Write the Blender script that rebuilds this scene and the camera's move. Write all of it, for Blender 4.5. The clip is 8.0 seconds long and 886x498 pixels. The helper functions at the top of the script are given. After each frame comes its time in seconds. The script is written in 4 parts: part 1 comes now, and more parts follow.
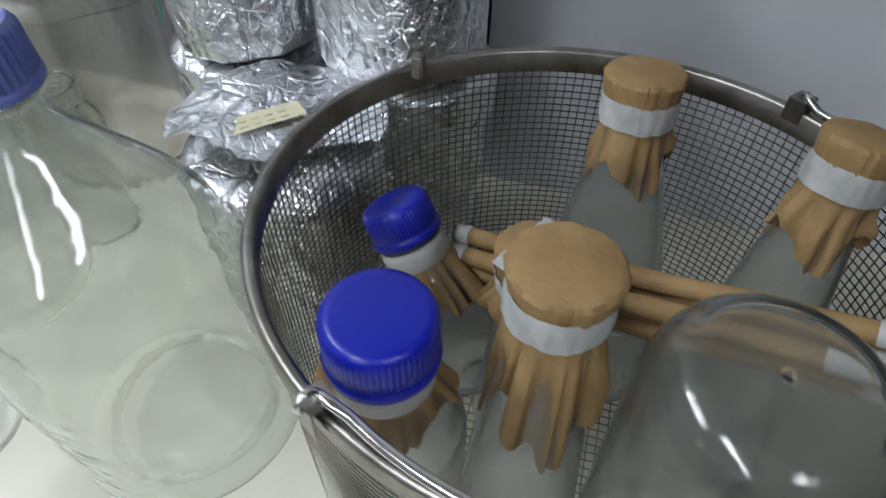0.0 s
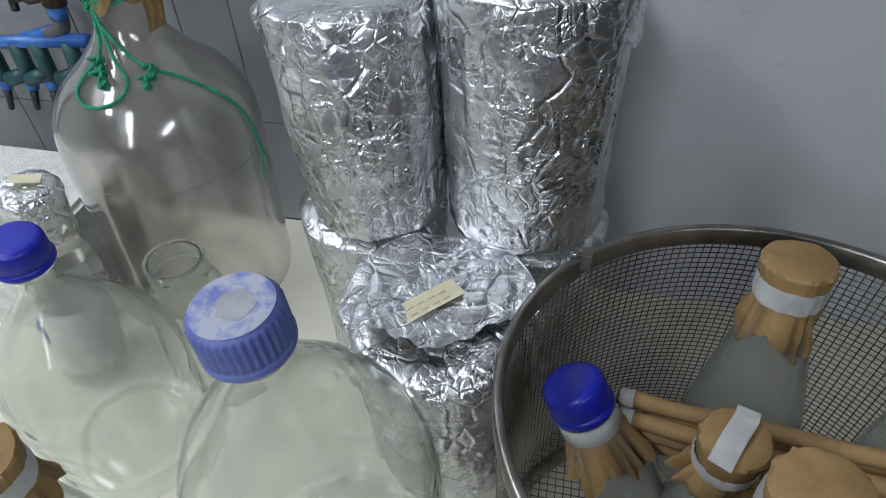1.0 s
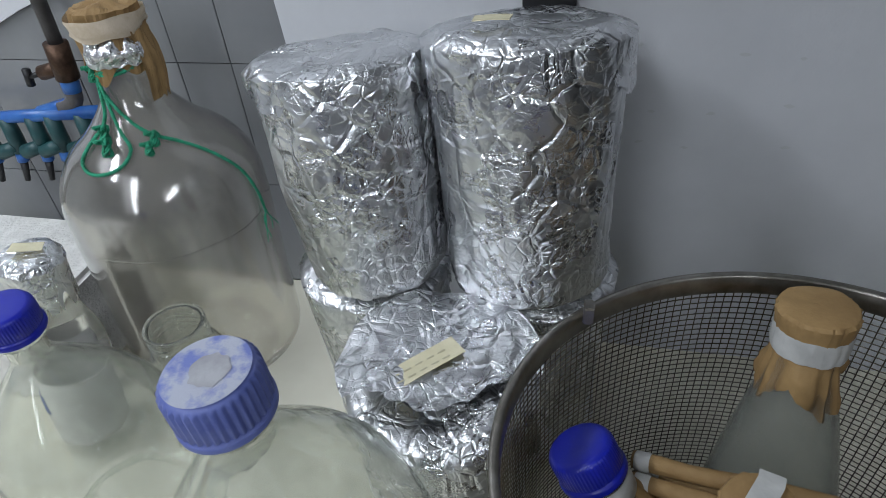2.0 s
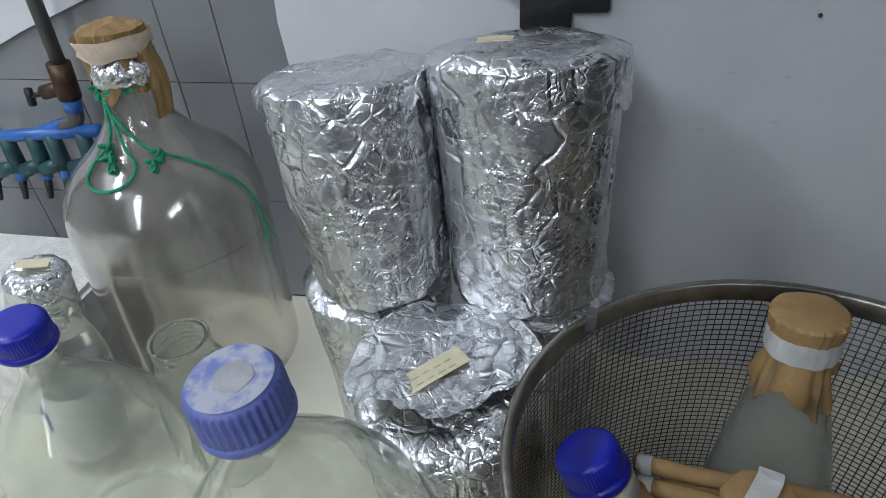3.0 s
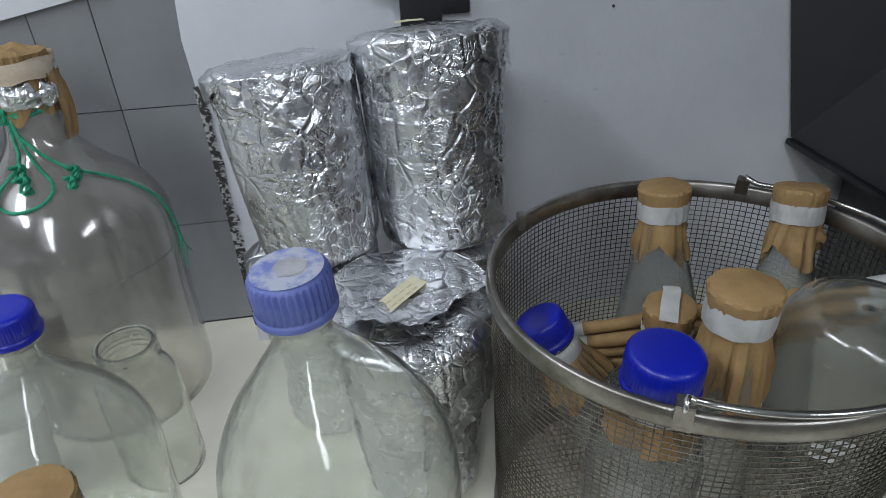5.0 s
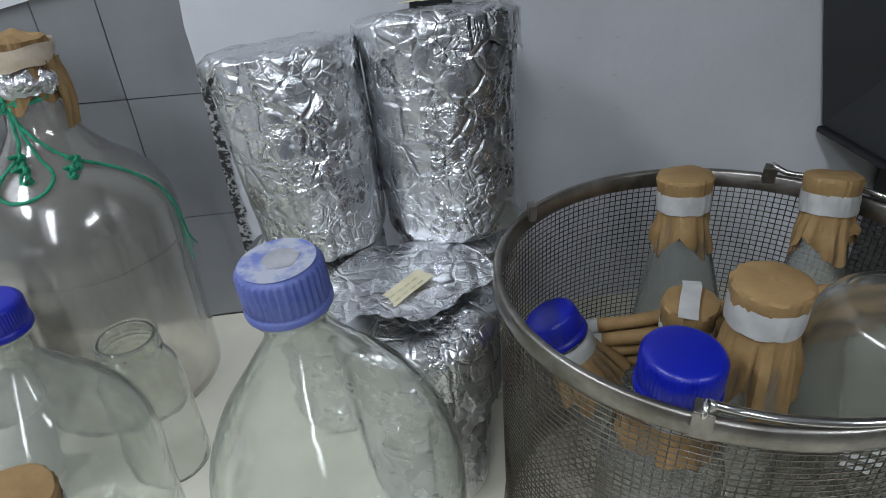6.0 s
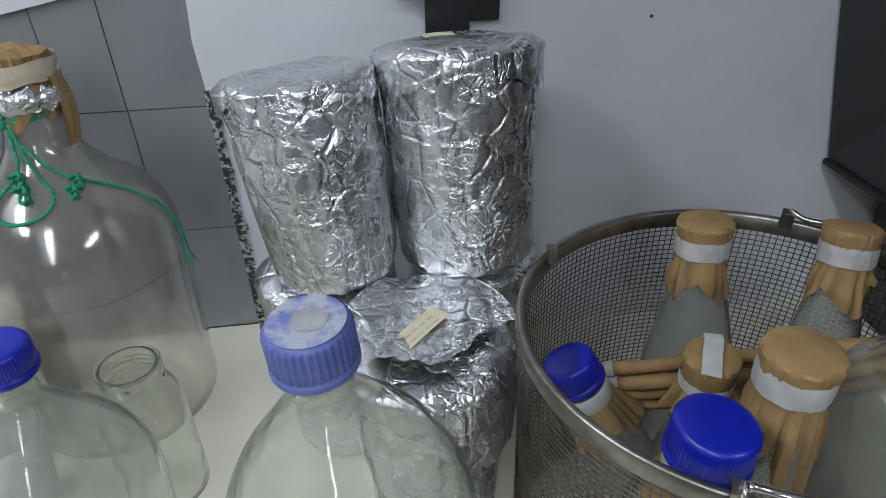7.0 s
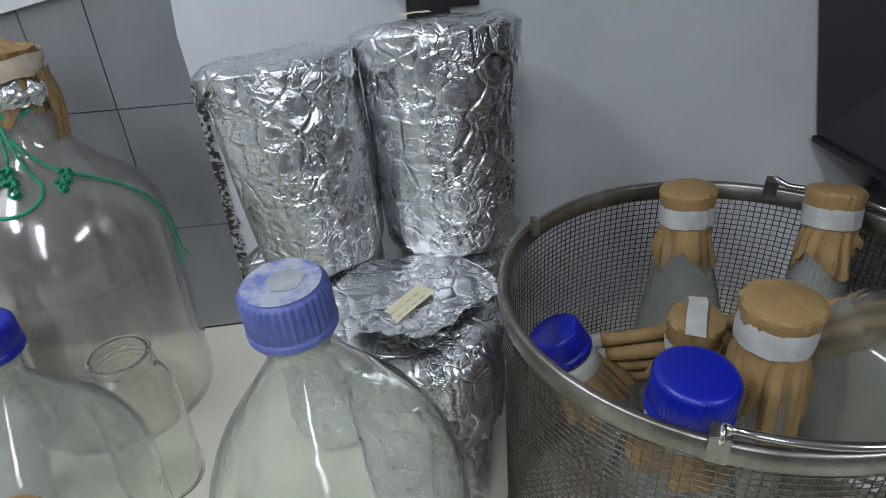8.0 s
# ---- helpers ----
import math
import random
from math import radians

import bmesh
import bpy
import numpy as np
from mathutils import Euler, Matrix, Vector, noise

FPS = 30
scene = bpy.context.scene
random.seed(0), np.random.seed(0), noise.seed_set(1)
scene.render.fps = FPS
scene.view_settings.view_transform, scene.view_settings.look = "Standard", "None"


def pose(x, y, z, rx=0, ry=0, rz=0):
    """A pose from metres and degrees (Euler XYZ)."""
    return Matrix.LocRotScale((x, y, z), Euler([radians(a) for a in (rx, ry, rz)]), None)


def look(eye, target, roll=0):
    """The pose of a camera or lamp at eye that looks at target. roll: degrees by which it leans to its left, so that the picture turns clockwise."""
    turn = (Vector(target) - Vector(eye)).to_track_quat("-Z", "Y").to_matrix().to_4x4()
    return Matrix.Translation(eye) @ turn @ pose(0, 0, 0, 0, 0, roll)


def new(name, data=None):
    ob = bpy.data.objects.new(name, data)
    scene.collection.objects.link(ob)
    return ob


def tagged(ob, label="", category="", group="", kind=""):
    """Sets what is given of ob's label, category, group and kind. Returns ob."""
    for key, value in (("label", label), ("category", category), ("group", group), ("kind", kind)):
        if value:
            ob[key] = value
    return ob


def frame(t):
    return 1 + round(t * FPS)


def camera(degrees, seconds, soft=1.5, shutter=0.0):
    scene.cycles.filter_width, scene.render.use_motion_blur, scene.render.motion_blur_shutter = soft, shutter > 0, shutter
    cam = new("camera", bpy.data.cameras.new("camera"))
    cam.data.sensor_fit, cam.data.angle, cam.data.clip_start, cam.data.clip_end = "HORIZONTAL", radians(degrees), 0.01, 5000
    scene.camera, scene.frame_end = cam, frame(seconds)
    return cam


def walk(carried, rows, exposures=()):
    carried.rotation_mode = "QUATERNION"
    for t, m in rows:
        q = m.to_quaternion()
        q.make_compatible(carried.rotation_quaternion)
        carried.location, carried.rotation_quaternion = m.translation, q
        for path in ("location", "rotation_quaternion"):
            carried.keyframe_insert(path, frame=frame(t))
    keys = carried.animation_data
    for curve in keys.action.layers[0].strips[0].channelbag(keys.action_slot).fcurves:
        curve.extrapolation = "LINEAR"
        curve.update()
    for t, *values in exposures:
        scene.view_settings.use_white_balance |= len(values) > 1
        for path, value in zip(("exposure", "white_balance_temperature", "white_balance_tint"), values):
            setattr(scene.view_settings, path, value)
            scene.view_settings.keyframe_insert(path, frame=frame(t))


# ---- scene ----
cam = camera(70.0, 8.0, soft=0.7, shutter=0.12)
PATH = [
    (0, (0.136, 0.27, 0.479), (-0.218, 1.592, -0.982), 1.4),
    (0.5, (0.022, 0.274, 0.566), (-0.252, 1.605, -0.901), 0.6),
    (1, (0.006, 0.281, 0.575), (-0.307, 1.689, -0.812), -1.6),
    (1.5, (0.026, 0.295, 0.56), (-0.361, 1.768, -0.736), -4.0),
    (2, (0.024, 0.296, 0.562), (-0.39, 1.806, -0.682), -5.1),
    (3.5, (-0.011, 0.249, 0.57), (-0.282, 1.843, -0.607), -3.3),
    (4, (-0.087, 0.183, 0.555), (-0.053, 1.85, -0.548), -1.6),
    (4.3, (-0.083, 0.132, 0.539), (0.021, 1.838, -0.501), -2.7),
    (4.5, (-0.102, 0.13, 0.544), (0.082, 1.815, -0.517), -2.2),
    (4.7, (-0.1, 0.132, 0.543), (0.127, 1.815, -0.515), -2.3),
    (5.8, (-0.077, 0.156, 0.53), (0.119, 1.85, -0.505), -3.5),
    (6, (-0.078, 0.157, 0.526), (0.078, 1.845, -0.535), -3.5),
    (6.5, (-0.111, 0.194, 0.571), (0.102, 1.838, -0.549), -1.4),
    (7, (-0.103, 0.191, 0.558), (0.112, 1.847, -0.542), -0.8),
    (7.5, (-0.11, 0.177, 0.55), (0.123, 1.846, -0.526), -0.6),
    (8, (-0.088, 0.17, 0.531), (0.11, 1.857, -0.525), -3.0),
]
walk(cam, [(t, look(eye, target, roll)) for t, eye, target, roll in PATH], [(0, 0.25), (0.5, 0.19), (1.0, 0.05), (1.5, 0.0), (8, 0.0)])

# ---- light: a dim room with two ceiling battens ----
world = bpy.data.worlds.new("world")
scene.world = world
world.use_nodes = True
world.node_tree.nodes["Background"].inputs[0].default_value = (0.55, 0.6, 0.7, 1)
world.node_tree.nodes["Background"].inputs[1].default_value = 0.05
scene.cycles.caustics_refractive = False
LAMP_COLOUR = (0.87, 0.94, 1.03)
LAMP_WATTS = 8.9

# ---- materials ----


def material(name):
    m = bpy.data.materials.new(name)
    m.use_nodes = True
    nt = m.node_tree
    b = nt.nodes["Principled BSDF"]
    return m, nt, b


def node(nt, kind, **sets):
    n = nt.nodes.new(kind)
    for key, value in sets.items():
        n.inputs[key].default_value = value
    return n


def coords(nt, stretch=(1, 1, 1)):
    tc = nt.nodes.new("ShaderNodeTexCoord")
    mp = nt.nodes.new("ShaderNodeMapping")
    mp.inputs["Scale"].default_value = stretch
    nt.links.new(tc.outputs["Object"], mp.inputs["Vector"])
    return mp.outputs["Vector"]


def ramp(nt, fac, stops):
    r = nt.nodes.new("ShaderNodeValToRGB")
    r.color_ramp.elements[0].position, r.color_ramp.elements[0].color = stops[0][0], (*stops[0][1], 1)
    r.color_ramp.elements[1].position, r.color_ramp.elements[1].color = stops[1][0], (*stops[1][1], 1)
    for at, c in stops[2:]:
        e = r.color_ramp.elements.new(at)
        e.color = (*c, 1)
    nt.links.new(fac, r.inputs["Fac"])
    return r.outputs["Color"]


def noise_tex(nt, vec, scale, detail=4.0, rough=0.55):
    n = node(nt, "ShaderNodeTexNoise", Scale=scale, Detail=detail, Roughness=rough)
    nt.links.new(vec, n.inputs["Vector"])
    return n.outputs["Fac"]


def bump(nt, height, b, strength=0.2, distance=0.002):
    n = node(nt, "ShaderNodeBump", Strength=strength, Distance=distance)
    nt.links.new(height, n.inputs["Height"])
    nt.links.new(n.outputs["Normal"], b.inputs["Normal"])
    return n


def surface(name, dark, light, scale=20.0, rough=0.5, metal=0.0, grain=0.15, grain_scale=300.0, stretch=(1, 1, 1), depth=0.001, spread=(0.35, 0.65)):
    """A two-scale painted, plastic, paper or metal surface."""
    m, nt, b = material(name)
    v = coords(nt, stretch)
    n1 = noise_tex(nt, v, scale, 5.0, 0.6)
    nt.links.new(ramp(nt, n1, [(spread[0], dark), (spread[1], light)]), b.inputs["Base Color"])
    n2 = noise_tex(nt, v, grain_scale, 3.0)
    bump(nt, n2, b, grain, depth)
    b.inputs["Roughness"].default_value = rough
    b.inputs["Metallic"].default_value = metal
    return m


def glass(name, tint, haze, haze_colour=(0.6, 0.64, 0.6), rough=0.02, wave=0.15):
    """Blown glass with a wavy skin and an uneven film of haze."""
    m = bpy.data.materials.new(name)
    m.use_nodes = True
    nt = m.node_tree
    nt.nodes.clear()
    out = nt.nodes.new("ShaderNodeOutputMaterial")
    clear = node(nt, "ShaderNodeBsdfGlass", Color=(*tint, 1), Roughness=rough, IOR=1.47)
    film = node(nt, "ShaderNodeBsdfDiffuse", Color=(*haze_colour, 1))
    v = coords(nt)
    n1 = noise_tex(nt, v, 16.0, 5.0, 0.65)
    span = node(nt, "ShaderNodeMapRange")
    span.inputs["From Min"].default_value, span.inputs["From Max"].default_value = 0.3, 0.75
    span.inputs["To Min"].default_value, span.inputs["To Max"].default_value = haze * 0.5, haze * 1.5
    nt.links.new(n1, span.inputs["Value"])
    wav = node(nt, "ShaderNodeBump", Strength=wave, Distance=0.002)
    nt.links.new(noise_tex(nt, v, 30.0, 2.0), wav.inputs["Height"])
    nt.links.new(wav.outputs["Normal"], clear.inputs["Normal"])
    mix = nt.nodes.new("ShaderNodeMixShader")
    nt.links.new(span.outputs["Result"], mix.inputs[0])
    nt.links.new(clear.outputs[0], mix.inputs[1])
    nt.links.new(film.outputs[0], mix.inputs[2])
    nt.links.new(mix.outputs[0], out.inputs["Surface"])
    return m


def foil_material(name):
    m, nt, b = material(name)
    v = coords(nt)
    b.inputs["Metallic"].default_value = 1.0
    nt.links.new(ramp(nt, noise_tex(nt, v, 14.0), [(0.3, (0.62, 0.63, 0.65)), (0.7, (0.79, 0.80, 0.82))]), b.inputs["Base Color"])
    nt.links.new(ramp(nt, noise_tex(nt, v, 30.0), [(0.3, (0.22, 0.22, 0.22)), (0.75, (0.36, 0.36, 0.36))]), b.inputs["Roughness"])
    warp = node(nt, "ShaderNodeTexNoise", Scale=25.0, Detail=2.0)
    nt.links.new(v, warp.inputs["Vector"])
    bend = nt.nodes.new("ShaderNodeVectorMath")
    bend.operation = "MULTIPLY_ADD"
    bend.inputs[1].default_value = (0.018, 0.018, 0.018)
    nt.links.new(warp.outputs["Color"], bend.inputs[0])
    nt.links.new(v, bend.inputs[2])
    last = None
    for kind, size, strength, dist in (("facet", 22.0, 0.22, 0.5), ("facet", 55.0, 0.22, 0.5), ("crease", 14.0, 0.35, 0.0040), ("crease", 38.0, 0.7, 0.0012), ("facet", 120.0, 0.24, 0.5), ("crease", 90.0, 0.8, 0.0007), ("crease", 180.0, 0.7, 0.0004)):
        if kind == "facet":
            vo = nt.nodes.new("ShaderNodeTexVoronoi")
            vo.feature = "SMOOTH_F1"
            vo.inputs["Smoothness"].default_value = 0.08
            vo.inputs["Scale"].default_value = size
            nt.links.new(bend.outputs[0], vo.inputs["Vector"])
            away = nt.nodes.new("ShaderNodeVectorMath")
            away.operation = "SUBTRACT"
            nt.links.new(bend.outputs[0], away.inputs[0])
            nt.links.new(vo.outputs["Position"], away.inputs[1])
            tilt = nt.nodes.new("ShaderNodeVectorMath")
            tilt.operation = "SUBTRACT"
            tilt.inputs[1].default_value = (0.5, 0.5, 0.5)
            nt.links.new(vo.outputs["Color"], tilt.inputs[0])
            plane = nt.nodes.new("ShaderNodeVectorMath")
            plane.operation = "DOT_PRODUCT"
            nt.links.new(away.outputs[0], plane.inputs[0])
            nt.links.new(tilt.outputs[0], plane.inputs[1])
            height = plane.outputs["Value"]
        else:
            vo = nt.nodes.new("ShaderNodeTexVoronoi")
            vo.feature = "DISTANCE_TO_EDGE"
            vo.inputs["Scale"].default_value = size
            vo.inputs["Randomness"].default_value = 1.0
            nt.links.new(bend.outputs[0], vo.inputs["Vector"])
            crease = node(nt, "ShaderNodeMapRange")
            crease.inputs["From Max"].default_value = 0.22 if size < 20 else 0.10
            nt.links.new(vo.outputs["Distance"], crease.inputs["Value"])
            height = crease.outputs["Result"]
        bp = node(nt, "ShaderNodeBump", Strength=strength, Distance=dist)
        nt.links.new(height, bp.inputs["Height"])
        if size > 40:
            gather = node(nt, "ShaderNodeMapRange")
            gather.inputs["From Min"].default_value, gather.inputs["From Max"].default_value = 0.47, 0.60
            gather.inputs["To Min"].default_value, gather.inputs["To Max"].default_value = strength * 0.18, strength
            nt.links.new(noise_tex(nt, v, 14.0 + size * 0.12, 2.0), gather.inputs["Value"])
            nt.links.new(gather.outputs["Result"], bp.inputs["Strength"])
        if last:
            nt.links.new(last.outputs["Normal"], bp.inputs["Normal"])
        last = bp
    nt.links.new(last.outputs["Normal"], b.inputs["Normal"])
    return m


M_WALL = surface("white_wall_paint", (0.63, 0.64, 0.67), (0.70, 0.71, 0.74), 6.0, 0.55, 0, 0.25, 90.0, depth=0.002)
M_BENCH = surface("cream_laminate", (0.67, 0.645, 0.53), (0.73, 0.705, 0.59), 9.0, 0.35, 0, 0.05, 200.0)
M_TILE = surface("grey_glazed_tile", (0.22, 0.225, 0.235), (0.27, 0.275, 0.285), 5.0, 0.25, 0, 0.04, 60.0)
M_GROUT = surface("dark_grout", (0.10, 0.095, 0.09), (0.21, 0.20, 0.19), 50.0, 0.9, 0, 0.4, 400.0)
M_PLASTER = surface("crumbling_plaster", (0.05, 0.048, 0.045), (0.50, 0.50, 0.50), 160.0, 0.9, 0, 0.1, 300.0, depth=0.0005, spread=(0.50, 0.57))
M_FOIL = foil_material("crumpled_foil")
M_PAPER = surface("brown_kraft_paper", (0.235, 0.140, 0.054), (0.355, 0.225, 0.094), 25.0, 0.75, 0, 0.25, 350.0, depth=0.0015)
M_TAPE = surface("white_masking_tape", (0.42, 0.42, 0.405), (0.56, 0.56, 0.54), 40.0, 0.6, 0, 0.4, 200.0)
M_LABEL = surface("cream_paper_tape", (0.62, 0.57, 0.38), (0.72, 0.67, 0.48), 40.0, 0.7, 0, 0.2, 300.0)
M_BAND = surface("peach_masking_tape", (0.46, 0.37, 0.26), (0.58, 0.49, 0.38), 60.0, 0.7, 0, 0.4, 250.0)
M_INK = surface("grey_pencil", (0.46, 0.42, 0.29), (0.52, 0.48, 0.34), 40.0, 0.8)
M_BLUEINK = surface("blue_marker_ink", (0.01, 0.06, 0.3), (0.02, 0.1, 0.4), 40.0, 0.6)
M_BLUE = surface("blue_cap_plastic", (0.003, 0.009, 0.29), (0.005, 0.015, 0.37), 12.0, 0.32, 0, 0.06, 500.0)
M_FADED = surface("faded_blue_plastic", (0.075, 0.105, 0.34), (0.155, 0.19, 0.44), 30.0, 0.5, 0, 0.15, 400.0)
M_CHALK = surface("chalky_blue_plastic", (0.15, 0.19, 0.46), (0.40, 0.42, 0.50), 55.0, 0.8, 0, 0.3, 400.0, spread=(0.38, 0.52))
M_DUST = surface("grey_dust", (0.30, 0.30, 0.32), (0.40, 0.405, 0.43), 70.0, 0.95, 0, 0.4, 300.0)
M_STEEL = surface("dull_steel_rim", (0.20, 0.185, 0.16), (0.40, 0.38, 0.35), 30.0, 0.35, 1.0, 0.15, 300.0)
M_WIRE = surface("steel_wire", (0.085, 0.068, 0.048), (0.25, 0.228, 0.19), 15.0, 0.35, 1.0, 0.1, 500.0)
M_CHROME = surface("bright_steel", (0.6, 0.58, 0.55), (0.72, 0.7, 0.68), 20.0, 0.18, 1.0, 0.05, 300.0)
M_GREEN = surface("green_nylon_cord", (0.01, 0.22, 0.11), (0.03, 0.42, 0.24), 150.0, 0.6, 0, 0.8, 900.0, depth=0.002)
M_PIPE = surface("blue_pvc_pipe", (0.02, 0.1, 0.38), (0.04, 0.17, 0.5), 25.0, 0.35)
M_VALVE = surface("dark_green_plastic", (0.01, 0.045, 0.05), (0.015, 0.075, 0.08), 30.0, 0.45)
M_BLACK = surface("black_plastic", (0.008, 0.008, 0.009), (0.02, 0.02, 0.022), 20.0, 0.45)
M_BRASS = surface("tarnished_brass", (0.05, 0.028, 0.018), (0.12, 0.07, 0.045), 60.0, 0.5, 0.7, 0.4, 300.0)
M_IRON = surface("grey_iron_pipe", (0.09, 0.085, 0.085), (0.16, 0.15, 0.15), 30.0, 0.55, 0.5)
M_DARK = surface("dark_grey_panel", (0.020, 0.021, 0.022), (0.032, 0.033, 0.034), 4.0, 0.5, 0, 0.1, 150.0)
M_GREYBOX = surface("grey_plastic_box", (0.4, 0.41, 0.42), (0.5, 0.51, 0.52), 20.0, 0.45)
M_FOAM = surface("white_polystyrene", (0.62, 0.61, 0.58), (0.78, 0.77, 0.74), 45.0, 0.9, 0, 0.7, 250.0, depth=0.003)
M_ROOM = surface("pale_room_paint", (0.58, 0.59, 0.60), (0.66, 0.67, 0.68), 3.0, 0.8)
M_FLOOR = surface("dark_floor", (0.16, 0.15, 0.14), (0.24, 0.23, 0.22), 6.0, 0.5)
M_GLASS = glass("clear_bottle_glass", (0.968, 0.975, 0.955), 0.055, (0.62, 0.64, 0.58), 0.02, 0.4)
M_MILKY = glass("milky_bottle_glass", (0.97, 0.977, 0.957), 0.10, (0.66, 0.68, 0.62), 0.03, 0.4)
M_FLASK = glass("hazy_flask_glass", (0.975, 0.98, 0.97), 0.09, (0.40, 0.415, 0.39), 0.14)
M_BEAKER = glass("dusty_beaker_glass", (0.94, 0.945, 0.93), 0.05, (0.38, 0.39, 0.37), 0.10)
m, nt, b = material("dusty_carboy_glass")
v = coords(nt)
b.inputs["Transmission Weight"].default_value = 1.0
b.inputs["Roughness"].default_value = 0.14
b.inputs["IOR"].default_value = 1.47
b.inputs["Base Color"].default_value = (0.90, 0.885, 0.85, 1)
b.inputs["Coat Weight"].default_value, b.inputs["Coat Roughness"].default_value = 1.0, 0.02
film = node(nt, "ShaderNodeBsdfDiffuse", Color=(0.30, 0.28, 0.24, 1))
span = node(nt, "ShaderNodeMapRange")
span.inputs["From Min"].default_value, span.inputs["From Max"].default_value = 0.3, 0.75
span.inputs["To Min"].default_value, span.inputs["To Max"].default_value = 0.03, 0.12
nt.links.new(noise_tex(nt, v, 12.0, 5.0, 0.65), span.inputs["Value"])
mix = nt.nodes.new("ShaderNodeMixShader")
nt.links.new(span.outputs["Result"], mix.inputs[0])
nt.links.new(b.outputs[0], mix.inputs[1])
nt.links.new(film.outputs[0], mix.inputs[2])
nt.links.new(mix.outputs[0], nt.nodes["Material Output"].inputs["Surface"])
M_CARBOY = m
M_MARK = surface("white_printed_mark", (0.6, 0.62, 0.6), (0.72, 0.74, 0.72), 40.0, 0.7)
m, nt, b = material("lamp_tube_glow")
b.inputs["Emission Color"].default_value = (*LAMP_COLOUR, 1)
b.inputs["Emission Strength"].default_value = 4.0
M_GLOW = m

# ---- mesh helpers ----


def part(name, bm, mat, parent=None, label="", smooth=True):
    me = bpy.data.meshes.new(name)
    bmesh.ops.recalc_face_normals(bm, faces=bm.faces)
    bm.to_mesh(me)
    bm.free()
    me.materials.append(mat)
    for p in me.polygons:
        p.use_smooth = smooth
    ob = new(name, me)
    if parent is not None:
        ob.parent = parent
    if label:
        ob["label"] = label
    return ob


def thing(name, m, label, category, group="", kind=""):
    ob = new(name)
    ob.empty_display_size = 0.02
    ob.matrix_basis = m
    return tagged(ob, label, category, group, kind)


def lathe(profile, seg=64, caps=(False, False)):
    """A turned form round z from (radius, height) pairs."""
    bm = bmesh.new()
    rings = []
    for r, z in profile:
        rings.append([bm.verts.new((r * math.cos(2 * math.pi * k / seg), r * math.sin(2 * math.pi * k / seg), z)) for k in range(seg)])
    for a, c in zip(rings, rings[1:]):
        for k in range(seg):
            bm.faces.new((a[k], a[(k + 1) % seg], c[(k + 1) % seg], c[k]))
    if caps[0]:
        bm.faces.new(rings[0][::-1])
    if caps[1]:
        bm.faces.new(rings[-1])
    return bm


def smooth_profile(keys, steps=8):
    """Catmull-Rom through (radius, height) keys."""
    out = []
    n = len(keys)
    for i in range(n - 1):
        p0, p1, p2, p3 = keys[max(i - 1, 0)], keys[i], keys[i + 1], keys[min(i + 2, n - 1)]
        for s in range(steps):
            t = s / steps
            out.append(tuple(0.5 * (2 * b1 + (c1 - a1) * t + (2 * a1 - 5 * b1 + 4 * c1 - d1) * t * t + (3 * b1 - a1 - 3 * c1 + d1) * t ** 3)
                             for a1, b1, c1, d1 in zip(p0, p1, p2, p3)))
    out.append(keys[-1])
    return out


def double_wall(outer, thick):
    """Outer and inner skins of a vessel as one closed profile with a pushed-in base."""
    base = outer[0][1]
    inner = [(max(r - thick, 0.001), max(z, base + 0.004 + thick)) for r, z in outer]
    return [(0.001, base + 0.003), (outer[0][0] * 0.6, base + 0.003)] + outer + [(outer[-1][0] - thick * 0.5, outer[-1][1] + thick * 0.4)] + inner[::-1] + [(0.001, base + 0.004 + thick)]


def vessel(name, bm, mat, parent, label=""):
    """A glass part; daylight and lamplight pass through it."""
    ob = part(name, bm, mat, parent, label)
    ob.visible_shadow = False
    return ob


def box(bm, x0, y0, z0, x1, y1, z1, bevel=0.0):
    r = bmesh.ops.create_cube(bm, size=1.0)
    vs = r["verts"]
    bmesh.ops.scale(bm, vec=(x1 - x0, y1 - y0, z1 - z0), verts=vs)
    bmesh.ops.translate(bm, vec=((x0 + x1) / 2, (y0 + y1) / 2, (z0 + z1) / 2), verts=vs)
    if bevel:
        es = list({e for v in vs for e in v.link_edges})
        bmesh.ops.bevel(bm, geom=es, offset=bevel, segments=2, affect="EDGES")
    return bm


def tube(points, radius, seg=8, bm=None, closed=False, ends=True):
    """A round bar through points; radius may be a list."""
    bm = bm or bmesh.new()
    pts = [Vector(p) for p in points]
    rings, up = [], None
    n = len(pts)
    for i, p in enumerate(pts):
        a = pts[(i - 1) % n] if closed or i > 0 else p
        c = pts[(i + 1) % n] if closed or i < n - 1 else p
        d = (c - a).normalized()
        if up is None:
            up = d.orthogonal().normalized()
        up = (up - d * up.dot(d)).normalized()
        side = d.cross(up)
        r = radius[i] if isinstance(radius, list) else radius
        rings.append([bm.verts.new(p + (up * math.cos(2 * math.pi * k / seg) + side * math.sin(2 * math.pi * k / seg)) * r) for k in range(seg)])
    for i in range(n if closed else n - 1):
        a, c = rings[i], rings[(i + 1) % n]
        for k in range(seg):
            bm.faces.new((a[k], a[(k + 1) % seg], c[(k + 1) % seg], c[k]))
    if ends and not closed:
        bm.faces.new(rings[0][::-1])
        bm.faces.new(rings[-1])
    return bm


